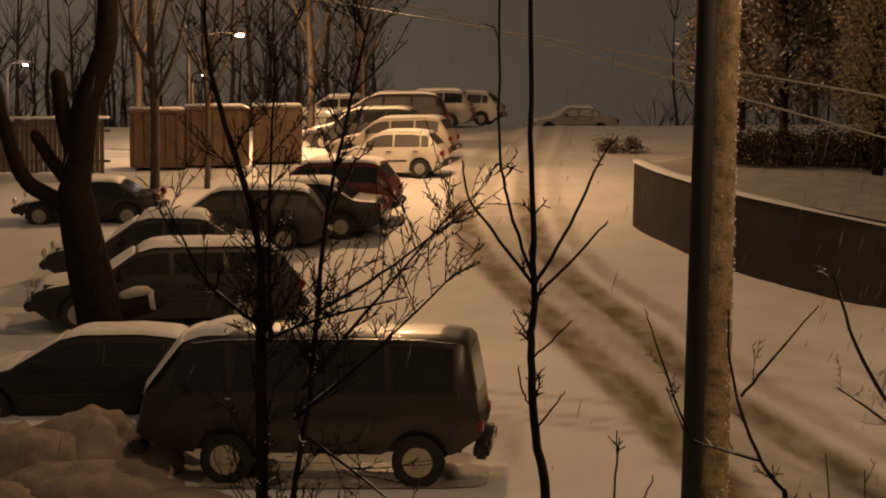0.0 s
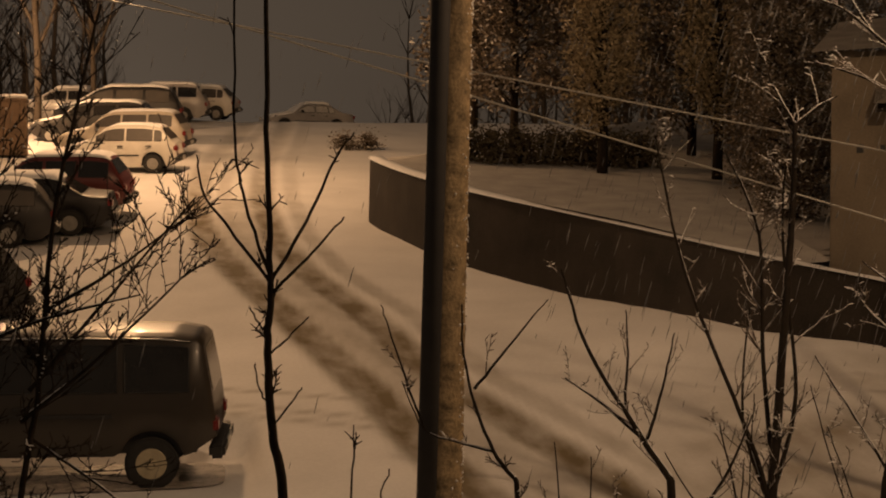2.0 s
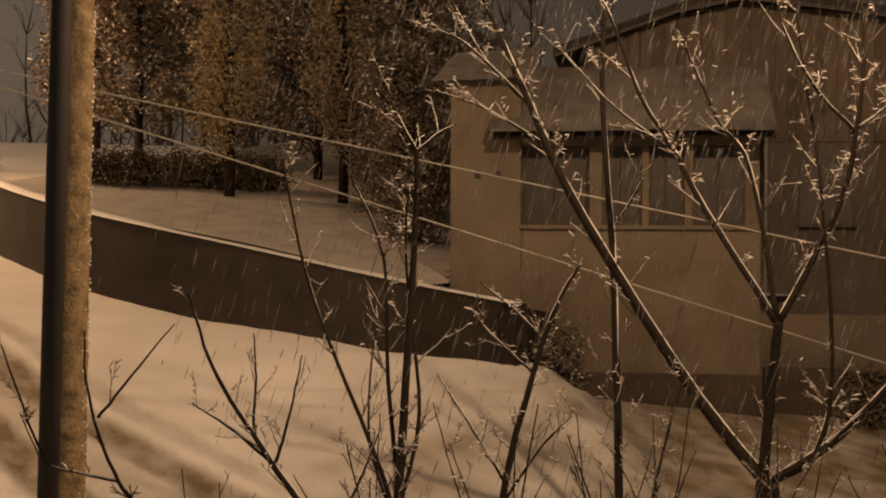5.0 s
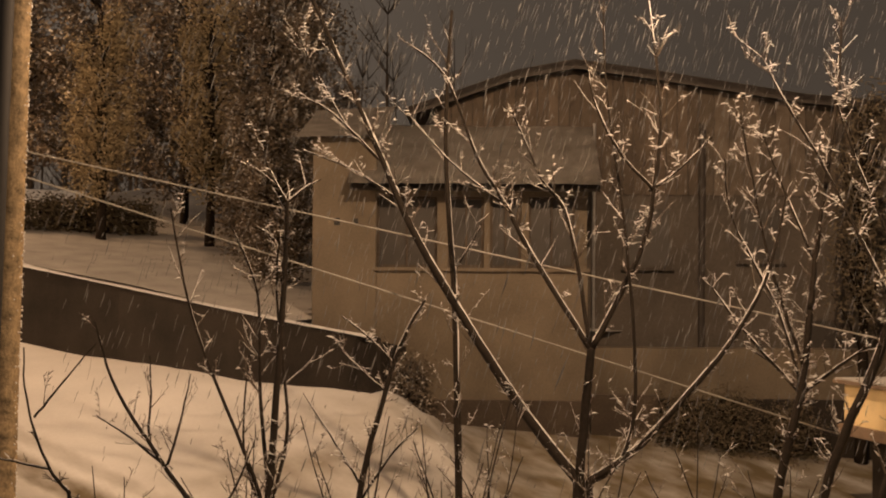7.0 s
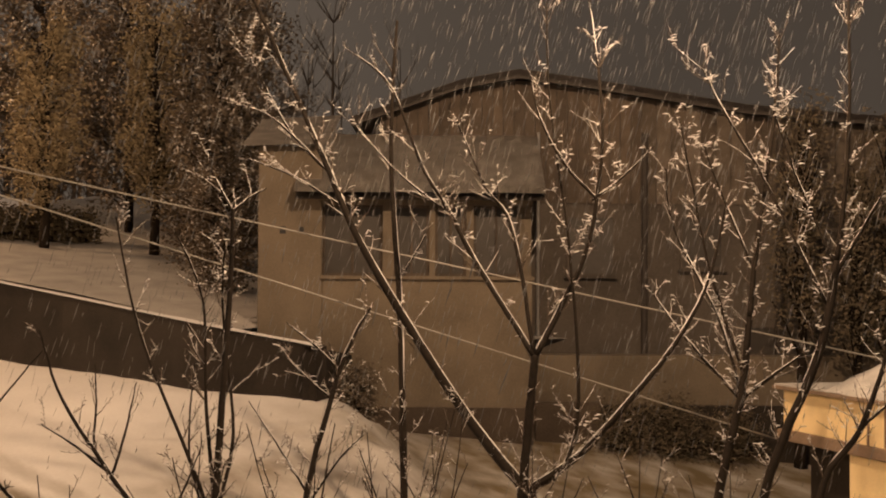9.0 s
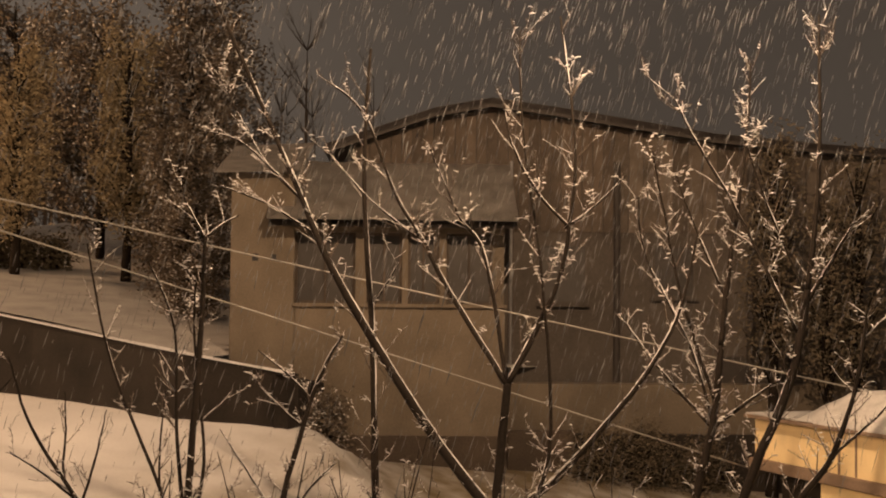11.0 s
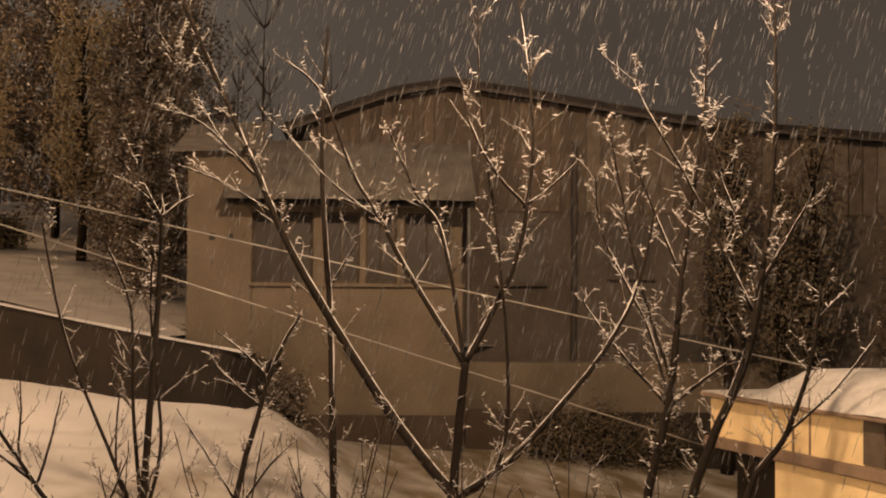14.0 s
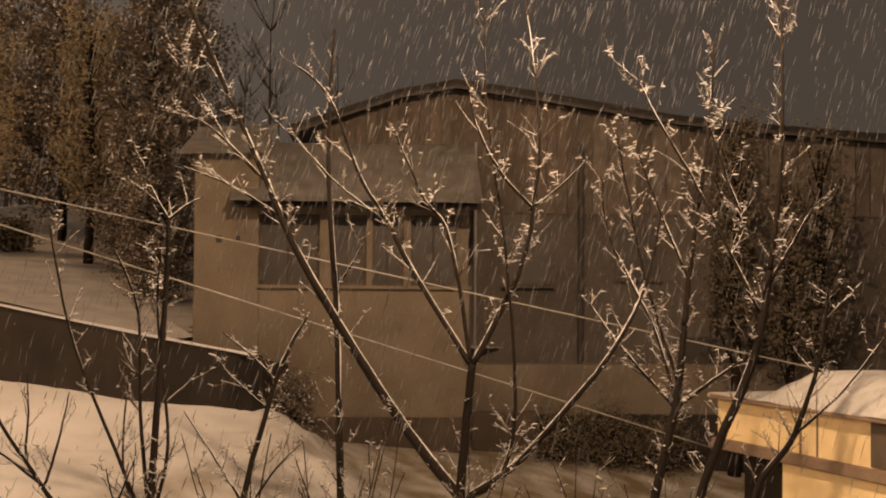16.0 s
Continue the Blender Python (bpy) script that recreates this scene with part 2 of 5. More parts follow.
def snow_ground():
    m = mat("snow_ground", (0.74, 0.72, 0.70), 0.75, 0.10, 0.7, 0.5, 18, spec=0.3)
    n, l = m.node_tree.nodes, m.node_tree.links
    b = n["Principled BSDF"]
    src = b.inputs["Base Color"].links[0].from_socket
    at = n.new("ShaderNodeAttribute")
    at.attribute_name = "slush"
    nz = n.new("ShaderNodeTexNoise")
    nz.inputs["Scale"].default_value, nz.inputs["Detail"].default_value = 1.6, 6
    tcd = n.new("ShaderNodeTexCoord")
    mp = n.new("ShaderNodeMapping")
    mp.inputs["Scale"].default_value = (1.3, 0.6, 1)
    l.new(tcd.outputs["Object"], mp.inputs["Vector"])
    l.new(mp.outputs["Vector"], nz.inputs["Vector"])
    mr = n.new("ShaderNodeMapRange")
    mr.inputs["From Min"].default_value, mr.inputs["From Max"].default_value = 0.25, 0.7
    mr.inputs["To Min"].default_value, mr.inputs["To Max"].default_value = 0.55, 1.15
    l.new(nz.outputs["Fac"], mr.inputs["Value"])
    mul = n.new("ShaderNodeMath")
    mul.operation, mul.use_clamp = "MULTIPLY", True
    l.new(at.outputs["Fac"], mul.inputs[0])
    l.new(mr.outputs["Result"], mul.inputs[1])
    mix = n.new("ShaderNodeMix")
    mix.data_type = "RGBA"
    l.new(mul.outputs[0], mix.inputs["Factor"])
    l.new(src, mix.inputs["A"])
    mix.inputs["B"].default_value = (0.15, 0.115, 0.065, 1)
    l.new(mix.outputs["Result"], b.inputs["Base Color"])
    return m


def slush(x, y):
    """How much snow the wheels have worn away, 0 to 1."""
    s = 0.0
    if y < 63:
        fade = 1 - 0.75 * step(34, 52, y)
        for c, w, k in ((track_a(y), 0.40, 1.0), (track_a(y) + 0.75, 0.22, 0.5), (track_b(y), 0.38, 0.95), (track_b(y) + 0.85, 0.24, 0.4)):
            s = max(s, k * fade * math.exp(-(((x - c) / w) ** 2) ** 2.5))
        if 15 < y < 40:
            s = max(s, 0.42 * fade * step(track_a(y) - 0.3, track_a(y) + 0.4, x) * step(track_b(y) + 0.5, track_b(y) - 0.2, x))
    s = max(s, 0.95 * step(-1.1, 1.1, yard(x, y)) * step(7, 11, y) * step(26, 22, y))
    s = max(s, (0.62 + 0.10 * math.sin(y * 5.5 + 0.35 * x + 2.5 * noise.noise((x * .4, y * .4, 2))) + 0.3 * noise.noise((x * .5, y * 1.6, 4))) * step(4.6, 7.8, x - 0.12 * (y - 16)) * step(22, 17, y) * step(6, 9, y))
    for y0, k in ((21.5, 0.1), (20.3, 0.25), (20.7, 0.12)):
        if 0.2 < x < 3.4:
            s = max(s, 0.45 * math.exp(-((y - (y0 - (x - 0.7) * 0.4)) / 0.09) ** 2))
    return s


def axis(spans):
    out = []
    for a, b, d in spans:
        k = max(1, round((b - a) / d))
        out += [a + (b - a) * i / k for i in range(k)]
    return out + [spans[-1][1]]


gx = axis([(-400, -60, 40), (-60, -16, 4), (-16, -2, 0.35), (-2, 7, 0.11), (7, 16, 0.16), (16, 40, 2), (40, 400, 40)])
gy = axis([(-200, -20, 30), (-20, 4, 4), (4, 12, 0.6), (12, 40, 0.18), (40, 66, 0.4), (66, 100, 3), (100, 500, 50)])
gv = [(x, y, ground_z(x, y)) for y in gy for x in gx]
nx = len(gx)
gf = [(j * nx + i, j * nx + i + 1, (j + 1) * nx + i + 1, (j + 1) * nx + i) for j in range(len(gy) - 1) for i in range(nx - 1)]
ground = data_mesh("ground", gv, gf, snow_ground(), None, "", True)
col = ground.data.attributes.new("slush", "FLOAT", "POINT")
col.data.foreach_set("value", [slush(v[0], v[1]) for v in gv])
tagged(ground, "snow-covered hillside road with brown slushy wheel ruts", "ground", kind="structure")


def on_ground(x, y, dz=0.0):
    return (x, y, ground_z(x, y) + dz)


# retaining wall, terrace behind it
def retaining_wall():
    line = smooth_line([Vector(p) for p in WALL], 5)
    line.append(Vector((12.35, 20.99, 2.0)))
    verts, faces = [], []
    for i, p in enumerate(line):
        d = (line[min(i + 1, len(line) - 1)] - line[max(i - 1, 0)])
        nrm = Vector((-d.y, d.x, 0)).normalized()  # to the terrace
        bot = plain(p.y) - 0.4
        wob = 0.02 * noise.noise(p * 1.5)
        for o, z in ((-0.0 + wob, bot), (0.05 + wob, p.z), (0.33, p.z), (0.33, bot)):
            verts.append((p.x + nrm.x * o, p.y + nrm.y * o, z))
    for i in range(len(line) - 1):
        for k in range(4):
            a, b = i * 4 + k, i * 4 + (k + 1) % 4
            faces.append((a, b, b + 4, a + 4))
    faces.append((0, 1, 2, 3))
    m = (len(line) - 1) * 4
    faces.append((m + 3, m + 2, m + 1, m))
    # the wall's unlit face is painted by its dark colour
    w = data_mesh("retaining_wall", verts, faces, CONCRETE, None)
    tagged(w, "concrete retaining wall along the snowy road, shade in its dark colour", "wall", kind="structure")
    # snow lying on the coping
    verts, faces = [], []
    for i, p in enumerate(line[:-3]):
        d = (line[min(i + 1, len(line) - 1)] - line[max(i - 1, 0)])
        nrm = Vector((-d.y, d.x, 0)).normalized()
        h = (0.004 + 0.08 * step(27, 32, p.y)) * (1 + 0.4 * noise.noise(p * 2.3))
        for o, z in ((-0.01, 0.004), (0.02, h * 0.8), (0.16, h), (0.34, h), (0.36, 0.004)):
            verts.append((p.x + nrm.x * o, p.y + nrm.y * o, p.z + z))
    for i in range(len(line) - 4):
        for k in range(4):
            a = i * 5 + k
            faces.append((a, a + 1, a + 6, a + 5))
    faces.append((0, 1, 2, 3, 4))
    part_ob = data_mesh("snow_cap", verts, faces, SNOW, w, "", True)
    return part_ob


retaining_wall()


def terrace():
    verts, faces = [], []
    ys = axis([(20.2, 40, 0.45), (40, 60, 2)])
    xs = axis([(0, 8, 0.4), (8, 30, 2)])
    for y in ys:
        x0 = wall_x(y) + 0.3 + max(0, y - 36.3) * 1.1
        for k, e in enumerate(xs):
            x = x0 + e
            z = -0.729 + 0.146 * y + 0.05 * noise.noise((x * 0.5, y * 0.5, 8)) * min(1, e) + 0.05 * min(e, 1)
            if y > 36:
                z += (y - 36) * 0.03
                if k == 0 and y > 36.8:
                    x, z = x - 0.4, plain(y) - 0.3
            verts.append((x, y, z))
    n = len(xs)

    def open_yard(v):
        s = (v[0] - 10.77) * 0.84 - (v[1] - 22.005) * 0.545
        d = (v[0] - 10.77) * 0.545 + (v[1] - 22.005) * 0.84
        return s > 0.3 and d < 1.2
    for j in range(len(ys) - 1):
        for i in range(n - 1):
            q = (j * n + i, j * n + i + 1, (j + 1) * n + i + 1, (j + 1) * n + i)
            if not any(open_yard(verts[k]) for k in q):
                faces.append(q)
    t = data_mesh("terrace", verts, faces, TERRACE_SNOW_SHADE, None, "", True)
    return tagged(t, "snow-covered garden terrace above the retaining wall", "terrace", kind="structure")


terrace()


def terrace_z(x, y):
    return -0.70 + 0.146 * y + max(0, y - 36) * 0.03


# bare wet patch below the van, its gleam painted as a pale colour
def bare_patch():
    verts, faces = [], []
    n = 40
    cx, cy = -1.25, 18.3
    verts.append((cx, cy, 0.02))
    for i in range(n):
        a = 2 * math.pi * i / n
        rx, ry = 1.85, 0.85
        c, s = math.cos(a), math.sin(a)
        k = (abs(c) ** 6 + abs(s) ** 6) ** (-1 / 6) * (1 + 0.05 * noise.noise((c * 2, s * 2, 5)))
        verts.append((cx + rx * c * k, cy + ry * s * k, 0.02))
    faces = [(0, 1 + i, 1 + (i + 1) % n) for i in range(n)]
    o = data_mesh("bare_asphalt", verts, faces, ASPHALT)
    return tagged(o, "patch of bare wet asphalt beneath the parked van, gleam put into its colour", "asphalt", kind="structure")


bare_patch()


# ---------------------------------------------------------------- house on the terrace
def build_house():
    H = thing("house", pose(10.77, 22.005, 0, 0, 0, -32.97), "dim ochre-plastered house with a glazed porch and snowy lean-to roof", "house")

    def wall(name, *b, m=PLASTER, label=""):
        return part(name, boxed(*b, bevel=0.015), m, H, label)
    # porch block
    wall("wall", 0.0, 0.0, -0.6, 1.23, 3.2, 6.02)
    wall("parapet", 1.23, 0.03, -0.6, 5.3, 0.28, 3.50)
    wall("plinth", -0.04, -0.06, -0.7, 5.34, -0.002, 1.0, m=PLINTH, label="plinth with the shade at the house foot put into its colour")
    wall("lintel", 1.23, 0.03, 4.90, 5.3, 0.28, 5.04)
    wall("wall", 5.05, 0.28, -0.6, 5.3, 1.8, 5.0)
    part("wall_vent", boxed(0.42, -0.012, 4.33, 0.53, 0.02, 4.47, 0.003), PLASTIC, H)
    part("wall_vent", boxed(0.80, -0.012, 4.36, 0.88, 0.02, 4.46, 0.003), PLASTIC, H)
    part("sill", boxed(1.2, -0.05, 3.46, 5.34, 0.30, 3.53, 0.01), PLASTER, H)
    for s0, s1 in ((1.23, 2.40), (2.62, 3.30), (3.42, 4.02), (4.16, 5.05)):
        win = part("window", boxed(s0 + 0.03, 0.20, 3.54, s1 - 0.03, 0.222, 4.90, 0.0), GLASS_MATT, H)
        fr = bmesh.new()
        for a, b in ((s0, s0 + 0.05), (s1 - 0.05, s1)):
            box(fr, a, 0.13, 3.53, b, 0.25, 4.90, 0.006)
        box(fr, s0 + 0.05, 0.13, 3.53, s1 - 0.05, 0.25, 3.58, 0.006)
        box(fr, s0 + 0.05, 0.13, 4.85, s1 - 0.05, 0.25, 4.90, 0.006)
        mid = (s0 + s1) / 2
        box(fr, mid - 0.02, 0.14, 3.58, mid + 0.02, 0.24, 4.85, 0.004)
        part("window_frame", fr, WOOD_DARK, win)
    for s0, s1 in ((2.40, 2.62), (3.30, 3.42), (4.02, 4.16)):
        part("post", boxed(s0, 0.0, 3.50, s1, 0.26, 4.92, 0.012), PLASTER, H)
    # lean-to roof with eave
    bm = bmesh.new()
    vs = [bm.verts.new(v) for v in ((0.75, -0.45, 4.98), (5.5, -0.45, 4.98), (5.5, 1.85, 6.30), (0.75, 1.85, 6.30))]
    bm.faces.new(vs)
    bmesh.ops.solidify(bm, geom=bm.faces[:], thickness=0.10)
    part("porch_roof", bm, FASCIA, H)
    bm = bmesh.new()
    n = 14
    grid = [[bm.verts.new((0.72 + 4.8 * i / n, -0.48 + 2.3 * j / 6, 5.12 + 1.32 * j / 6 + 0.03 * noise.noise((i * 0.7, j * 0.7, 1)))) for i in range(n + 1)] for j in range(7)]
    for j in range(6):
        for i in range(n):
            bm.faces.new((grid[j][i], grid[j][i + 1], grid[j + 1][i + 1], grid[j + 1][i]))
    bmesh.ops.solidify(bm, geom=bm.faces[:], thickness=0.07)
    part("roof_snow", bm, ROOF_SNOW_SHADE, H, "snow on the lean-to roof, shade put into its colour", True)
    bm = bmesh.new()
    vs = [bm.verts.new(v) for v in ((-0.3, -0.3, 6.0), (1.4, -0.3, 6.05), (1.4, 3.3, 7.0), (-0.3, 3.3, 6.9))]
    bm.faces.new(vs)
    bmesh.ops.solidify(bm, geom=bm.faces[:], thickness=0.12)
    part("block_roof", bm, ROOF_SNOW_SHADE, H, "snowy roof of the corner block, shade put into its colour")
    # main body
    y0 = 1.85
    prof = [(2.3, 6.80), (3.95, 7.38), (5.12, 7.60), (6.5, 7.42), (9.76, 6.92), (12.0, 6.74), (17.0, 6.42)]
    bm = bmesh.new()
    front = [bm.verts.new((2.3, y0, -0.8))] + [bm.verts.new((s, y0, z)) for s, z in prof] + [bm.verts.new((17.0, y0, -0.8))]
    f = bm.faces.new(front)
    r = bmesh.ops.extrude_face_region(bm, geom=[f])
    bmesh.ops.translate(bm, vec=(0, 8, 0), verts=[v for v in r["geom"] if isinstance(v, bmesh.types.BMVert)])
    part("wall", bm, PLASTER_GREY, H, "grey plastered gable wall")
    # fascia and roof
    for name, off, d0, d1, m, t in (("fascia", 0.0, -0.42, -0.32, FASCIA, 0.17), ("roof", 0.06, -0.42, 8.3, FASCIA, 0.10), ("gable_snow", 0.15, -0.22, 8.3, SNOW_THIN, 0.03)):
        bm = bmesh.new()
        line = [(1.7, 6.6)] + prof
        top = [bm.verts.new((s, y0 + d0, z + off + t)) for s, z in line]
        bot = [bm.verts.new((s, y0 + d0, z + off - 0.02)) for s, z in line]
        topb = [bm.verts.new((s, y0 + d1, z + off + t)) for s, z in line]
        botb = [bm.verts.new((s, y0 + d1, z + off - 0.02)) for s, z in line]
        for i in range(len(line) - 1):
            for q in ((top[i], top[i + 1], bot[i + 1], bot[i]), (topb[i + 1], topb[i], botb[i], botb[i + 1]),
                      (top[i + 1], top[i], topb[i], topb[i + 1]), (bot[i], bot[i + 1], botb[i + 1], botb[i])):
                bm.faces.new(q)
        bm.faces.new((top[0], bot[0], botb[0], topb[0]))
        bm.faces.new((bot[-1], top[-1], topb[-1], botb[-1]))
        part(name, bm, m, H)
    # board cladding of the gable
    s = 2.4
    k = 0
    rnd = random.Random(4)
    while s < 16.7:
        w = 0.22 if s < 7.6 else 0.31
        zt = np.interp(s + w / 2, [p[0] for p in prof], [p[1] for p in prof])
        part("board", boxed(s + 0.012, y0 - 0.035 - 0.012 * (k % 2), 5.05 if s > 5.3 else 6.42, s + w - 0.012, y0 - 0.004, zt - 0.02, 0.0), WOOD_DARK if s < 7.6 else BOARD_GREY, H)
        s += w
        k += 1
    # downpipes and posts on the long front
    for s, m, r in ((7.75, FASCIA, 0.07), (10.55, FASCIA, 0.09), (5.55, GALV, 0.035), (11.3, FASCIA, 0.06)):
        part("downpipe", cyl(bmesh.new(), (s, y0 - 0.09, -0.4), (s, y0 - 0.09, 6.5), r, seg=10), m, H)
    for s, z0, z1, w in ((8.55, 3.75, 4.75, 0.8), (6.2, 3.6, 4.75, 0.9), (12.4, 3.7, 4.8, 0.9), (9.9, 1.6, 2.5, 0.7)):
        win = part("window", boxed(s, y0 - 0.02, z0, s + w, y0 - 0.004, z1, 0.0), GLASS_MATT, H)
        fr = bmesh.new()
        for a, b in ((s - 0.05, s), (s + w, s + w + 0.05)):
            box(fr, a, y0 - 0.05, z0 - 0.05, b, y0 - 0.002, z1 + 0.05, 0.004)
        box(fr, s, y0 - 0.05, z1, s + w, y0 - 0.002, z1 + 0.05, 0.004)
        box(fr, s, y0 - 0.06, z0 - 0.06, s + w, y0 - 0.002, z0, 0.004)
        part("window_frame", fr, PLASTER_GREY, win)
        part("window_sill", boxed(s - 0.1, y0 - 0.12, z0 - 0.1, s + w + 0.1, y0 - 0.002, z0 - 0.062, 0.004), PLASTER_GREY, win)
    part("low_wall", boxed(5.4, 0.3, -0.9, 6.7, 0.55, 1.08, 0.02), PLINTH, H)
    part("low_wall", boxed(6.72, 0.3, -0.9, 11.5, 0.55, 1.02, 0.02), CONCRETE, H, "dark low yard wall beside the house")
    part("upper_wall", boxed(5.3, 1.2, -0.7, 13, 1.849, 1.95, 0.02), PLASTER, H)
    return H


build_house()


def build_shed():
    # yellow outbuilding: an overhanging upper storey, a snowy roof, a recessed base
    S = thing("shed", pose(16.01, 13.48, 0, 0, 0, -107), "yellow-plastered outbuilding with a snowy roof and overhanging storey", "shed")
    part("wall", boxed(0.05, 0.0, 1.0, 6.2, 2.9, 1.74, 0.02), YELLOW, S)
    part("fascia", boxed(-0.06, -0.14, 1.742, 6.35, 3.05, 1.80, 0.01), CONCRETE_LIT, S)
    part("fascia_snow", boxed(-0.05, -0.12, 1.801, 1.55, 3.0, 1.825, 0.01), SNOW_THIN, S, "thin snow on the flat roof edge")
    bm = bmesh.new()
    n, k = 22, 18
    grid = [[None] * (n + 1) for _ in range(k + 1)]
    for j in range(k + 1):
        for i in range(n + 1):
            x, y = 1.45 + 4.9 * i / n, -0.13 + 3.1 * j / k
            e = min(1, (x - 1.45) / 0.5, (y + 0.13) / 0.72, (6.35 - x) / 0.5, (2.97 - y) / 0.9)
            grid[j][i] = bm.verts.new((x, y, 1.805 + 0.03 * min(1, e * 8) + 0.46 * max(0, e) ** 0.95 + 0.02 * noise.noise((x * 2, y * 2, 0))))
    for j in range(k):
        for i in range(n):
            bm.faces.new((grid[j][i], grid[j][i + 1], grid[j + 1][i + 1], grid[j + 1][i]))
    part("roof_snow", bm, SNOW_THIN, S, "smooth snow on the pitched roof", True)
    part("ledge", boxed(0.02, -0.10, 0.93, 6.24, 0.4, 1.10, 0.015), CONCRETE_LIT, S, "concrete ledge below the upper storey, lit tone in its colour")
    # dark concrete here paints the shaded void under the overhang
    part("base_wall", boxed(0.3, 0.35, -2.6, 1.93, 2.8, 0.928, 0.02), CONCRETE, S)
    part("wing", boxed(1.95, -0.004, -2.6, 6.2, 2.8, 0.928, 0.02), YELLOW, S)
    part("shutter", boxed(4.15, -0.03, 1.12, 4.62, 0.02, 1.73, 0.006), WOOD_DARK, S, "grey-brown board shutter")
    part("corner_board", boxed(2.42, -0.015, 1.102, 2.47, 0.02, 1.738, 0.004), CONCRETE_LIT, S)
    part("corner_board", boxed(2.85, -0.015, 1.102, 2.89, 0.02, 1.738, 0.004), CONCRETE_LIT, S)
    return S


build_shed()


# ---------------------------------------------------------------- vehicles
KINDS = {
    # top line as fractions of length and metres, then belt height, glass spans, glass ends
    "van": dict(top=[(0, .62), (.008, .90), (.02, 1.12), (.14, 1.82), (.20, 1.90), (.5, 1.94), (.88, 1.92), (.945, 1.87), (.963, 1.80), (.99, 1.12), (1, .66)],
                belt=1.14, spans=[(.115, .27), (.29, .50), (.52, .73), (.75, .925)], screen=(.024, .135), rear=(.966, .988), width=1.84, wheels=(.267, .822), wr=.33, roofw=.84),
    "hatch": dict(top=[(0, .5), (.015, .68), (.05, .76), (.25, .95), (.42, 1.38), (.5, 1.45), (.72, 1.45), (.86, 1.38), (.955, .98), (.985, .9), (1, .55)],
                  belt=.94, spans=[(.335, .565), (.585, .80), (.815, .875)], screen=(.27, .405), rear=(.87, .945), width=1.66, wheels=(.175, .80), wr=.30, roofw=.70),
    "estate": dict(top=[(0, .5), (.012, .66), (.05, .75), (.25, .92), (.38, 1.35), (.45, 1.44), (.8, 1.45), (.90, 1.40), (.97, .98), (.988, .88), (1, .5)],
                   belt=.93, spans=[(.31, .50), (.52, .70), (.72, .90)], screen=(.265, .37), rear=(.91, .96), width=1.74, wheels=(.17, .77), wr=.31, roofw=.70),
    "saloon": dict(top=[(0, .5), (.012, .66), (.05, .75), (.27, .93), (.40, 1.34), (.46, 1.41), (.66, 1.40), (.72, 1.36), (.85, 1.0), (.975, .96), (.99, .85), (1, .5)],
                   belt=.93, spans=[(.335, .52), (.54, .68), (.69, .755)], screen=(.285, .39), rear=(.73, .84), width=1.72, wheels=(.17, .78), wr=.31, roofw=.70),
    "minivan": dict(top=[(0, .55), (.012, .78), (.05, .86), (.17, 1.04), (.36, 1.60), (.45, 1.72), (.8, 1.73), (.91, 1.66), (.975, 1.1), (.99, .95), (1, .5)],
                    belt=1.06, spans=[(.27, .47), (.49, .70), (.72, .905)], screen=(.19, .35), rear=(.925, .965), width=1.85, wheels=(.17, .79), wr=.33, roofw=.74),
}


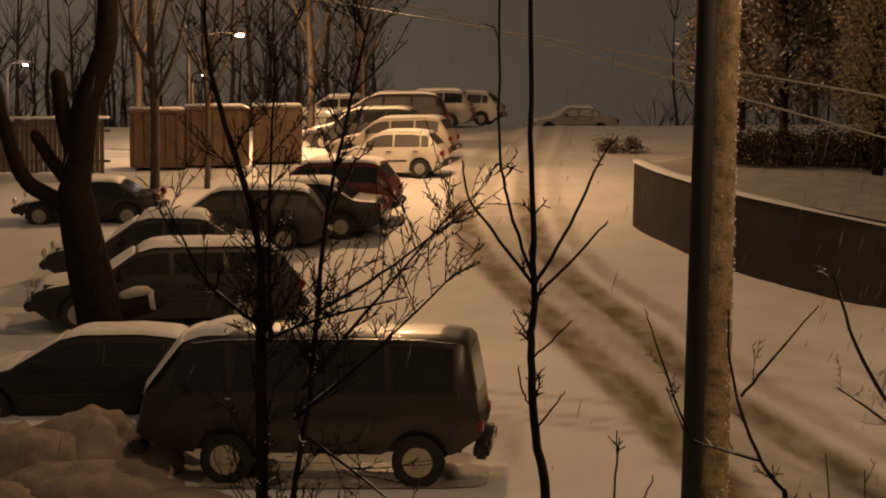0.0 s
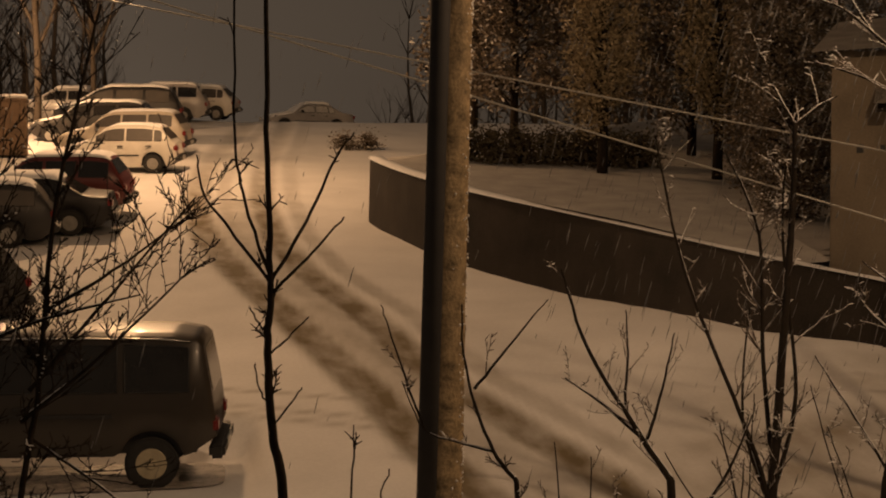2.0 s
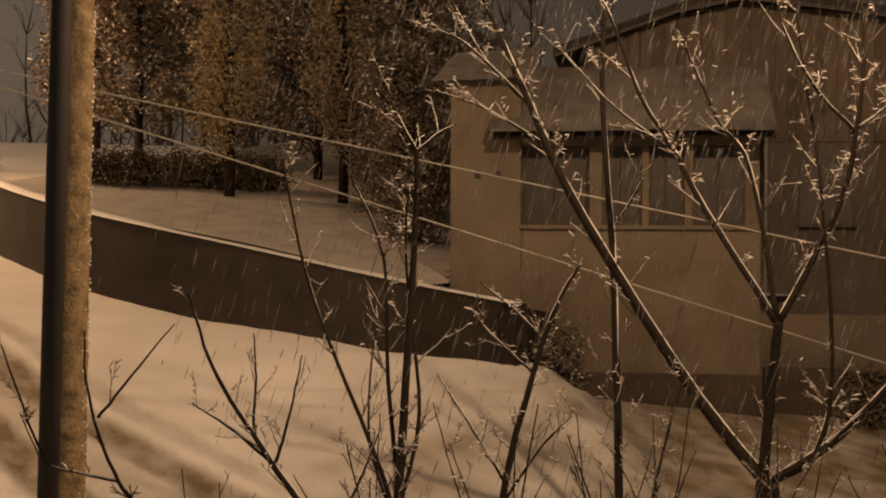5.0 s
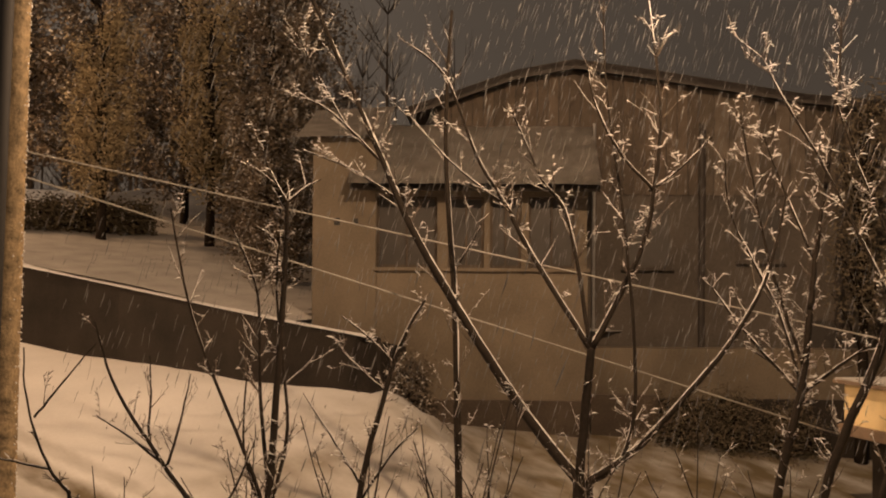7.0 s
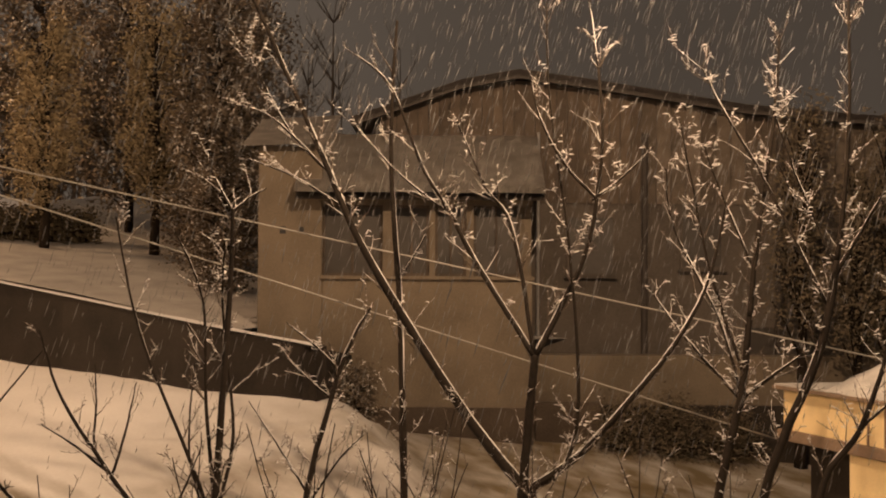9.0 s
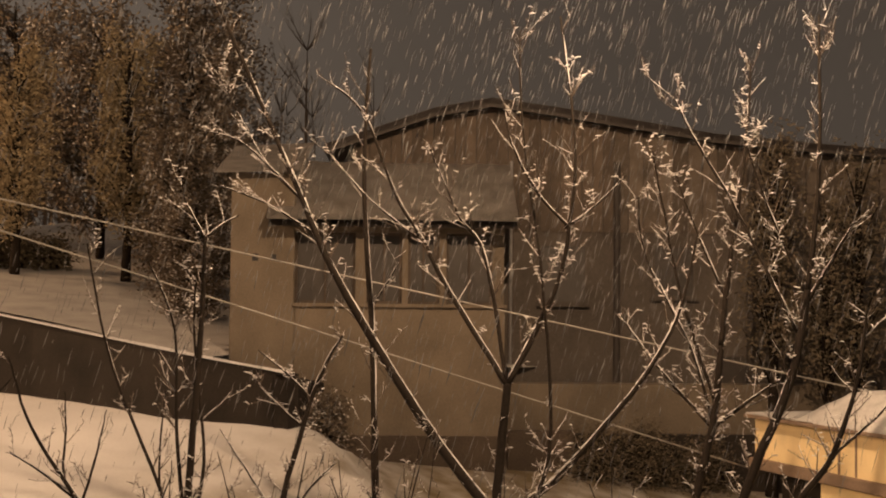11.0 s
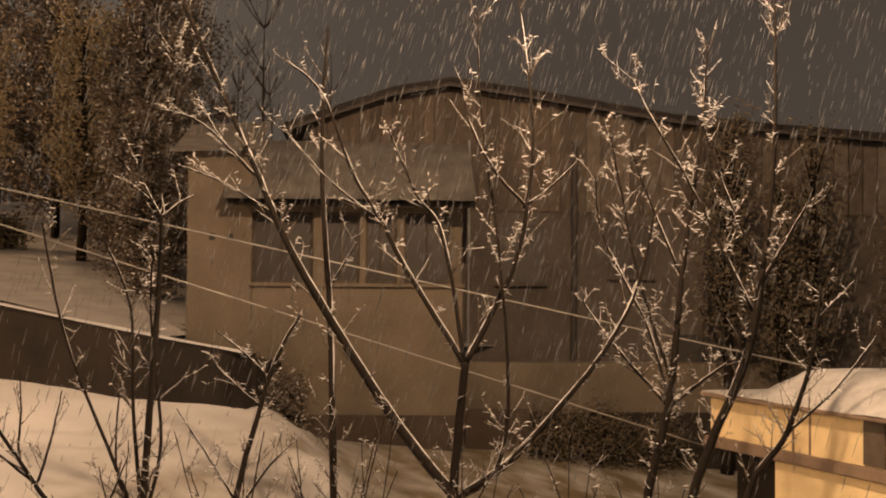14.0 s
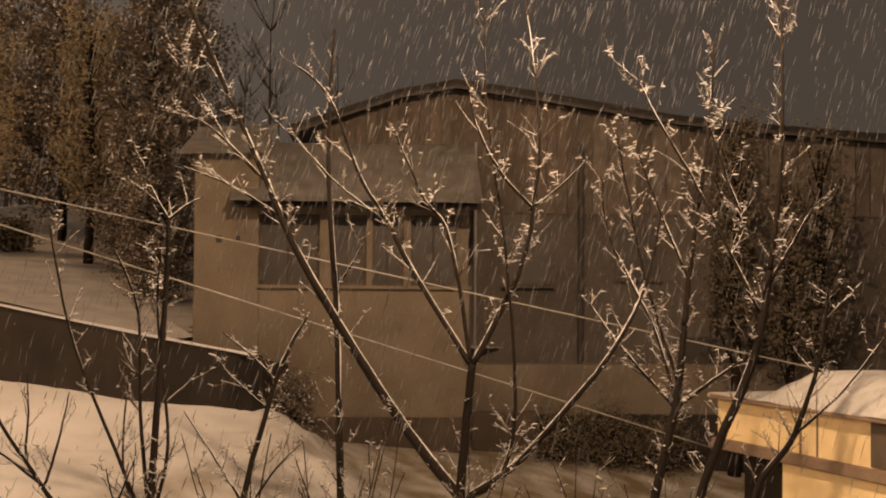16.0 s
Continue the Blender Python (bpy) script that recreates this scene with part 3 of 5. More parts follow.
def car(kind, x, y, length, colour, label, yaw=0.0, tilt=3.0, height=1.0, snow=(1, 1, 1), rim=None, name="car", dz=0.0, glass=None, rack=False):
    """The nose points to local -x, the tail to +x. snow: roof, bonnet, screen."""
    K = KINDS[kind]
    L = length
    dz -= K["width"] / 2 * (SLOPE - math.tan(radians(tilt)))
    root = thing(name, Matrix.Translation((x, y, plain(y) + dz)) @ pose(0, 0, 0, tilt, 0, yaw), label, "van" if kind == "van" else "car", "parked cars")
    tx = [a * L - L / 2 for a, _ in K["top"]]
    tz = [b * height for _, b in K["top"]]
    belt, hw = K["belt"] * height, K["width"] / 2
    wx = [a * L - L / 2 for a in K["wheels"]]
    wr = K["wr"]
    low = 0.20 if kind != "van" else 0.42

    def top(px):
        return float(np.interp(px, tx, tz))

    def bottom(px):
        z = low
        for c in wx:
            d = abs(px - c)
            if d < wr * 1.22:
                z = max(z, wr + math.sqrt((wr * 1.22) ** 2 - d * d))
        e = min(px + L / 2, L / 2 - px)
        return max(z, low + 0.22 * max(0, 1 - e / 0.35))

    def half(px):
        e = min(px + L / 2, L / 2 - px)
        return hw * (1 - 0.13 * max(0, 1 - e / 0.5) ** 2)

    def section(px):
        zt, w = top(px), half(px)
        zb = bottom(px)
        if zt > belt + 0.06:
            f = min(1, (zt - belt) / (max(tz) - belt))
            wroof = w * (1 - (1 - K["roofw"]) * f)
            zc = belt
            return [(w * 0.96, zb), (w, zb + 0.12 * (zc - zb)), (w * 1.0, zb + 0.62 * (zc - zb)), (w * 0.975, zc), (wroof + 0.012 * f, zt - 0.075 * f), (wroof - 0.06 * f, zt - 0.02 * f), (wroof * 0.5, zt), (0, zt + 0.015 * f)]
        zs = max(zt - 0.07, zb + 0.02)
        return [(w * 0.96, zb), (w, zb + 0.12 * (zs - zb)), (w, zb + 0.62 * (zs - zb)), (w * 0.975, zs), (w * 0.95, zs + (zt - zs) * 0.5), (w * 0.88, zt - 0.01), (w * 0.5, zt), (0, zt + 0.01)]

    xs = sorted(set(list(np.linspace(-L / 2, L / 2, 58)) + tx))
    verts, faces = [], []
    for px in xs:
        sec = section(px)
        row = [(px, -a, z) for a, z in sec] + [(px, a, z) for a, z in reversed(sec[:-1])]
        verts += row
    n = 15
    for i in range(len(xs) - 1):
        for k in range(n - 1):
            a = i * n + k
            faces.append((a, a + 1, a + n + 1, a + n))
    faces.append(tuple(range(n)))
    e = (len(xs) - 1) * n
    faces.append(tuple(e + k for k in reversed(range(n))))
    body = data_mesh("body", verts, faces, colour, root, "", True)
    # dark floor pan with wheel wells
    part("underbody", boxed(-L / 2 + 0.25, -hw * 0.86, low + 0.02, L / 2 - 0.25, hw * 0.86, belt - 0.12, 0.0), PLASTIC, root)
    g = glass or GLASS

    def side_pt(px, f, side, off):
        sec = section(px)
        (a0, z0), (a1, z1) = sec[3], sec[4]
        return (px, side * (a0 + (a1 - a0) * f + off), z0 + (z1 - z0) * f)

    for side in (-1, 1):
        for s0, s1 in K["spans"]:
            a, b = s0 * L - L / 2, s1 * L - L / 2
            px = np.linspace(a, b, 7)
            vv = [side_pt(p, 0.10, side, 0.006) for p in px] + [side_pt(p, 0.90, side, 0.006) for p in px]
            ff = [(i, i + 1, i + 8, i + 7) for i in range(6)]
            data_mesh("side_window", vv, ff, g, root)
            edge = Tubes()
            loop = [Vector(v) for v in vv[7:]] + [Vector(v) for v in reversed(vv[:7])] + [Vector(vv[7])]
            edge.add(loop, [0.011] * 15, 4)
            edge.put("window_trim", PLASTIC, root)
        # rub strip and handles
        y1 = side * (hw + 0.004)
        zr = 0.52 * height if kind != "van" else 0.90
        part("side_strip", boxed(wx[0] + wr * 1.4, y1 - 0.012, zr, wx[1] - wr * 1.4, y1 + 0.012, zr + 0.05, 0.004), PLASTIC, root)
        for hx in ((K["spans"][0][1] - 0.03), (K["spans"][1][1] - 0.03)):
            c = hx * L - L / 2
            part("door_handle", boxed(c - 0.09, y1 - 0.03, belt - 0.13, c + 0.09, y1 + 0.012, belt - 0.10, 0.005), PLASTIC, root)
        c = K["spans"][0][0] * L - L / 2 + 0.12
        part("mirror", boxed(c - 0.06, side * (hw + 0.02), belt + 0.02, c + 0.06, side * (hw + 0.19), belt + 0.15, 0.02), PLASTIC, root)

    def cross(name, span, m, off=0.008, frac=0.86):
        a, b = span[0] * L - L / 2, span[1] * L - L / 2
        vv, ff = [], []
        px = np.linspace(a, b, 5)
        for p in px:
            sec = section(p)
            w = sec[5][0] * frac
            vv += [(p - off if name == "windscreen" else p + off, w * q, top(p) + off) for q in (-1, -0.5, 0, 0.5, 1)]
        for i in range(4):
            for k in range(4):
                ff.append((i * 5 + k, i * 5 + k + 1, i * 5 + k + 6, i * 5 + k + 5))
        return data_mesh(name, vv, ff, m, root, "", True)

    cross("windscreen", K["screen"], g)
    cross("rear_window", K["rear"], g)
    # bumpers, lamps, plates
    for end, nm in ((-1, "front_bumper"), (1, "rear_bumper")):
        bx = end * (L / 2)
        part(nm, boxed(bx - 0.10, -hw * 0.9, 0.36, bx + 0.10, hw * 0.9, 0.54, 0.04), PLASTIC, root)
        part("plate", boxed(bx + end * 0.085, -0.26, 0.40, bx + end * 0.108, 0.26, 0.51, 0.003), PLATE, root)
        for side in (-1, 1):
            yy = side * hw * 0.74
            zc = 0.70 if end < 0 else 0.78
            part("headlight" if end < 0 else "tail_light", boxed(bx - 0.07 - (0.06 if end > 0 else -0.02), yy - 0.14, zc - 0.09, bx + 0.02, yy + 0.14, zc + 0.09, 0.03), CLEAR_LENS if end < 0 else RED_LENS, root)
    # wheels
    for c in wx:
        for side in (-1, 1):
            yy = side * (hw - 0.10)
            w = bmesh.new()
            cyl(w, (c, yy - 0.095, wr), (c, yy + 0.095, wr), wr, seg=28)
            bmesh.ops.bevel(w, geom=[ed for ed in w.edges if len(ed.link_faces) == 2 and any(len(fc.verts) > 4 for fc in ed.link_faces)], offset=0.03, segments=2, affect="EDGES")
            tyre = part("wheel", w, TYRE, root)
            r = bmesh.new()
            cyl(r, (c, yy + side * 0.07, wr), (c, yy + side * 0.105, wr), wr * 0.64, wr * 0.56, seg=24)
            rimo = part("rim", r, rim or RIM_DARK, tyre)
            hub = bmesh.new()
            cyl(hub, (c, yy + side * 0.10, wr), (c, yy + side * 0.125, wr), wr * 0.24, wr * 0.18, seg=14)
            part("hub_cap", hub, rim or RIM_DARK, tyre)
    if rack:
        t = Tubes()
        for side in (-1, 1):
            ps = [Vector((p, side * (section(p)[5][0] - 0.03), top(p) + 0.05)) for p in np.linspace(-L * 0.05, L * 0.36, 6)]
            t.add(ps, [0.016] * 6, 6)
        t.put("roof_rail", PLASTIC, root)

    # lying snow
    def snow_sheet(nm, x0, x1, thick, wfrac, seed):
        px = np.linspace(x0, x1, 18)
        qs = (-1, -0.96, -0.8, -0.4, 0, 0.4, 0.8, 0.96, 1)
        vv, ff = [], []
        for i, p in enumerate(px):
            sec = section(p)
            w = sec[5][0] * wfrac + 0.02
            for q in qs:
                ed = min(1, (1 - abs(q)) / 0.1, min(i, 17 - i) / 1.5)
                h = thick * max(0, ed) ** 0.5 * (1 + 0.35 * noise.noise((p * 2 + seed, q * 2, seed)))
                vv.append((p + 0.03 * noise.noise((q * 4, seed, p)), w * q, top(p) - 0.015 * abs(q) ** 4 + 0.006 + h))
        k = len(qs)
        for i in range(17):
            for j in range(k - 1):
                ff.append((i * k + j, i * k + j + 1, i * k + k + j + 1, i * k + k + j))
        data_mesh(nm, vv, ff, SNOW, root, "", True)

    sc = K["screen"]
    seed = x * 1.3 + y
    if snow[0]:
        snow_sheet("roof_snow", sc[1] * L - L / 2 + 0.08, K["rear"][0] * L - L / 2 - 0.02, 0.07 * snow[0], 1.0, seed)
    if snow[1] and kind != "van":
        snow_sheet("bonnet_snow", -L / 2 + 0.08, sc[0] * L - L / 2 - 0.03, 0.06 * snow[1], 0.98, seed + 3)
    if snow[2]:
        snow_sheet("screen_snow", sc[0] * L - L / 2, sc[1] * L - L / 2 + 0.04, (0.17 if kind == "van" else 0.045) * snow[2], 1.07 if kind == "van" else 0.92, seed + 5)
    if kind == "van":
        snow_sheet("roof_front_snow", sc[1] * L - L / 2 - 0.02, L * 0.27 - L / 2, 0.11, 0.98, seed + 8)
        for side in (-1, 1):
            px = np.linspace(-L * 0.33, L * 0.43, 10)
            t = Tubes()
            t.add([Vector((p, side * (section(p)[4][0] + 0.012), section(p)[4][1] + 0.01)) for p in px], [0.014] * 10, 5)
            t.put("rain_gutter", CHROME, root)
    return root


BROWN = paint("dark_brown_paint", (0.026, 0.019, 0.012), 0.38, 0.3)
BLACK = paint("black_paint", (0.008, 0.007, 0.007), 0.5, 0.1)
NAVY = paint("dark_grey_paint", (0.02, 0.018, 0.017), 0.5, 0.15)
RED = paint("dark_red_paint", (0.12, 0.02, 0.015), 0.35, 0.4)
WHITE = paint("white_paint", (0.58, 0.55, 0.49), 0.4, 0.3)
BEIGE = paint("pale_beige_paint", (0.44, 0.39, 0.32), 0.4, 0.3)
SILVER = paint("silver_paint", (0.36, 0.34, 0.32), 0.35, 0.4)

car("van", -1.66, 18.6, 4.45, BROWN, "dark brown passenger van with cream steel wheels parked on bare asphalt", yaw=-6.0, tilt=1.5, snow=(0, 0, 1), rim=RIM, name="van", dz=-0.09)
car("hatch", -5.35, 21.2, 4.0, BLACK, "black hatchback half hidden behind the van, snow on bonnet", yaw=4, tilt=3, snow=(.8, 1, .9), dz=-.2, height=.93)
car("estate", -5.15, 26.3, 4.9, BLACK, "black estate car under thick snow behind the van", yaw=13, tilt=4, snow=(1.5, 1.3, 1), height=1.03)
car("saloon", -6.0, 29.9, 4.6, NAVY, "dark grey saloon car covered with snow", yaw=7, tilt=6, snow=(1.6, 1.4, 1.2))
car("estate", -4.95, 33.6, 4.4, NAVY, "dark grey estate car with a snowy roof", yaw=3, tilt=6, snow=(1.2, 1, .8), glass=GLASS_MATT)
car("saloon", -3.65, 35.2, 4.4, BLACK, "black saloon car with a snowy roof and boot lid", yaw=-4, tilt=7, snow=(1.6, 1.2, 1), height=.96)
car("estate", -3.2, 37.6, 4.1, RED, "dark red estate car with thin snow on top", yaw=-8, tilt=7, snow=(1.2, 1, .8), height=1.08)
car("hatch", -1.7, 45.9, 3.75, WHITE, "white small hatchback dusted with snow", yaw=-10, tilt=6, snow=(.5, .6, .3), height=1.03, glass=GLASS_MATT)
car("estate", -1.7, 50.0, 4.4, BEIGE, "pale beige estate car dusted with snow", yaw=-12, tilt=6, snow=(.7, .6, .5), height=1.06, glass=GLASS_MATT)
car("estate", -2.9, 53.6, 4.5, NAVY, "dark estate car with snowy roof between others", yaw=-10, tilt=6, snow=(1, 1, .6), height=1.05)
car("minivan", -2.25, 58.3, 5.0, NAVY, "long dark people carrier with snow along the roof", yaw=-3, tilt=6, snow=(1.3, 1.2, 1), glass=GLASS_MATT)
car("estate", -0.75, 61.2, 4.2, SILVER, "silver estate car beside the people carrier", yaw=-6, tilt=6, snow=(1.2, 1, .8), height=1.12)
car("hatch", 0.75, 63.0, 3.9, WHITE, "white hatchback at the crest of the road", yaw=-14, tilt=5, snow=(1.3, 1, .8), height=1.03, dz=0.2, glass=GLASS_MATT)
car("saloon", -9.3, 37.4, 3.7, BLACK, "black saloon car with light snow in the yard", yaw=4, tilt=8, snow=(.9, .7, .6), height=.84, dz=-.08)
car("hatch", -4.6, 60.5, 3.9, SILVER, "snow-covered car near the containers", yaw=-5, tilt=5, snow=(1.4, 1.2, 1))
car("saloon", 6.2, 68.0, 4.3, SILVER, "snow-covered car beyond the crest", yaw=15, tilt=0, snow=(1.8, 2.2, 2), dz=0.55, glass=SNOW_THIN)


# ---------------------------------------------------------------- containers, fence, lamps
def container(x, y, w, h, d, yaw, label):
    C = thing("metal_container", Matrix.Translation(on_ground(x, y)) @ pose(0, 0, 0, 0, 0, yaw), label, "container", "row of containers")
    part("body", boxed(-w / 2, -d / 2, 0.0, w / 2, d / 2, h, 0.02), RUST, C)
    k = 5
    for i in range(k):
        px = -w / 2 + w * (i + 0.5) / k
        part("rib", boxed(px - 0.03, -d / 2 - 0.04, 0.1, px + 0.03, -d / 2 - 0.002, h - 0.1, 0.006), RUST, C)
    part("rim", boxed(-w / 2 - 0.04, -d / 2 - 0.06, h - 0.10, w / 2 + 0.04, d / 2 + 0.06, h - 0.002, 0.01), RUST, C)
    s = bmesh.new()
    box(s, -w / 2 - 0.03, -d / 2 - 0.05, h, w / 2 + 0.03, d / 2 + 0.05, h + 0.13, 0.05)
    part("snow_cap", s, SNOW, C, "", True)


container(-9.55, 47.6, 1.75, 1.9, 1.6, 3, "rust-orange metal container with a snow cap")
container(-7.65, 48.1, 1.85, 1.95, 1.6, -2, "rust-orange metal container with a snow cap")
container(-5.75, 49.2, 1.65, 1.9, 1.5, 4, "bright orange metal container with a snow cap")


def board_fence():
    F = thing("fence", Matrix.Translation(on_ground(-17.0, 46.6)), "dark weathered board fence with a snowy top", "fence")
    rnd = random.Random(3)
    bm = boxed(-0.07, -0.015, 0.0, 0.07, 0.015, 1.75, 0.0)
    first = part("board", bm, WOOD_DARK, F)
    for i in range(38):
        px = i * 0.155
        o = first if i == 0 else new("board", first.data)
        o.parent = F
        o.location = (px, rnd.uniform(-0.01, 0.01), rnd.uniform(-0.04, 0.04))
    for z in (0.35, 1.35):
        part("rail", boxed(-0.1, 0.018, z, 6.0, 0.07, z + 0.09, 0.005), WOOD_DARK, F)
    part("snow_cap", boxed(-0.1, -0.06, 1.79, 6.0, 0.08, 1.88, 0.03), SNOW, F, "", True)


board_fence()


def street_lamp(x, y, h, reach, heading, bulb, label, lean=0.0):
    S = thing("street_lamp", Matrix.Translation(on_ground(x, y)) @ pose(0, lean, 0, 0, 0, heading), label, "street lamp", "street lamps")
    part("post", cyl(bmesh.new(), (0, 0, -0.1), (0, 0, h), 0.10, 0.05, 12), CONCRETE, S, "", True)
    t = Tubes()
    t.add([Vector((0, 0, h - 0.05)), Vector((reach * 0.3, 0, h + 0.18)), Vector((reach, 0, h + 0.25))], [0.04, 0.035, 0.03], 8)
    t.put("arm", CONCRETE, S)
    hd = part("lamp_head", boxed(reach - 0.05, -0.12, h + 0.19, reach + 0.5, 0.12, h + 0.30, 0.04), CONCRETE, S)
    b = bmesh.new()
    bmesh.ops.create_uvsphere(b, u_segments=14, v_segments=8, radius=0.13 if bulb is BULB else 0.085, matrix=Matrix.Translation((reach + 0.25, 0, h + 0.14)) @ Matrix.Diagonal((1.2, 0.8, 0.5, 1)))
    part("lamp_glass", b, bulb, hd, "", True)


street_lamp(-9.25, 51.4, 4.25, 1.6, 10, BULB, "lit street lamp on a steel post by the yard")
street_lamp(-15.5, 50.3, 3.2, 0.4, 0, BULB_WHITE, "lit white lamp on a short post")
street_lamp(-9.05, 51.0, 2.8, 0.2, 0, BULB_WHITE, "small lit white lamp on a thin post")


# utility pole with cables
def utility_pole():
    P = thing("utility_pole", Matrix.Translation(on_ground(1.96, 10.83)) @ pose(0, 0, 0, 0, 1.5, 0), "weathered wooden utility pole with a black cable duct", "pole")
    bm = bmesh.new()
    seg, rows = 36, 220
    ring = []
    for j in range(rows + 1):
        z = -0.3 + 10.3 * j / rows
        r = 0.188 - 0.0050 * max(z, 0) ** 1.0
        ring.append([bm.verts.new(((r + 0.009 * noise.noise((math.cos(a) * 2, math.sin(a) * 2, z * 1.2)) + 0.008 * noise.noise((math.cos(a) * 6, math.sin(a) * 6, z * 5))) * math.cos(a),
                                   r * math.sin(a), z)) for a in [2 * math.pi * k / seg for k in range(seg)]])
    for j in range(rows):
        for k in range(seg):
            bm.faces.new((ring[j][k], ring[j][(k + 1) % seg], ring[j + 1][(k + 1) % seg], ring[j + 1][k]))
    bm.faces.new(ring[-1])
    part("post", bm, POLE_WOOD, P, "", True)
    part("cable_duct", cyl(bmesh.new(), (-0.140, -0.15, -0.2), (-0.100, -0.13, 9.6), 0.078, seg=16), DUCT, P, "black cable duct", True)
    rnd = random.Random(31)
    t = Tubes()
    for _ in range(420):
        a, z = rnd.gauss(0.1, 0.5), rnd.uniform(1.6, 8.0)
        r = 0.194 - 0.0050 * z
        t.lump(Vector((r * math.cos(a), -r * math.sin(a), z)), rnd.uniform(.004, .011), 1.3)
    tagged(t.put("stuck_snow", SNOW, P, "specks of snow stuck to the wood"), kind="stuff")
    for z in (1.5, 7.4):
        part("band", cyl(bmesh.new(), (0, 0, z), (0, 0, z + 0.03), 0.196 - 0.0050 * z, seg=20), GALV, P)


utility_pole()


def cable(a, b, sag, r, label):
    a, b = Vector(a), Vector(b)
    pts = [a.lerp(b, i / 40) - Vector((0, 0, sag * 4 * (i / 40) * (1 - i / 40))) for i in range(41)]
    t = Tubes()
    t.add(pts, [r] * 41, 6)
    o = t.put("cable", CABLE)
    tagged(o, label, "cable", "overhead cables")


cable((-10.0, 23.61, 9.5), (16.05, 13.6, 0.9), 0.0, 0.0125, "thin overhead cable running down to the yellow outbuilding")
cable((-10.0, 25.92, 8.66), (20.0, 10.2, 1.5), 0.05, 0.012, "thin overhead cable crossing the road")


def plain_post(x, y, h, label):
    P = thing("wooden_post", Matrix.Translation(on_ground(x, y, -0.1)), label, "pole")
    part("post", cyl(bmesh.new(), (0, 0, 0), (0, 0, h), 0.13, 0.10, 14), POLE_WOOD, P, "", True)
    part("crossarm", boxed(-0.5, -0.05, h - 0.35, 0.5, 0.05, h - 0.25, 0.01), POLE_WOOD, P)


plain_post(-10.05, 24.7, 8.6, "wooden post carrying the overhead cables")
plain_post(20.1, 10.2, 3.2, "short wooden post carrying a cable")

# lamps over the road
street_lamp(7.6, 42.0, 8.1, 8.6, 186, BULB, "tall street lamp reaching over the road")
cable((2.15, 10.83, 8.8), (-5.6, 38.0, 12.2), 0.6, 0.012, "span cable over the road")
street_lamp(13.0, 1.5, 13.0, 8.0, 123.5, BULB, "tall mast lamp with a long arm")


def hung_lamp(x, y, z):
    S = thing("hanging_lamp", pose(x, y, z), "street lamp hung from the span cable", "street lamp", "street lamps")
    part("lamp_head", boxed(-0.3, -0.14, 0.0, 0.3, 0.14, 0.14, 0.04), GALV, S)
    part("hanger", cyl(bmesh.new(), (0, 0, 0.14), (0, 0, 0.4), 0.012, seg=6), GALV, S)


hung_lamp(-1.3, 22.5, 9.72)


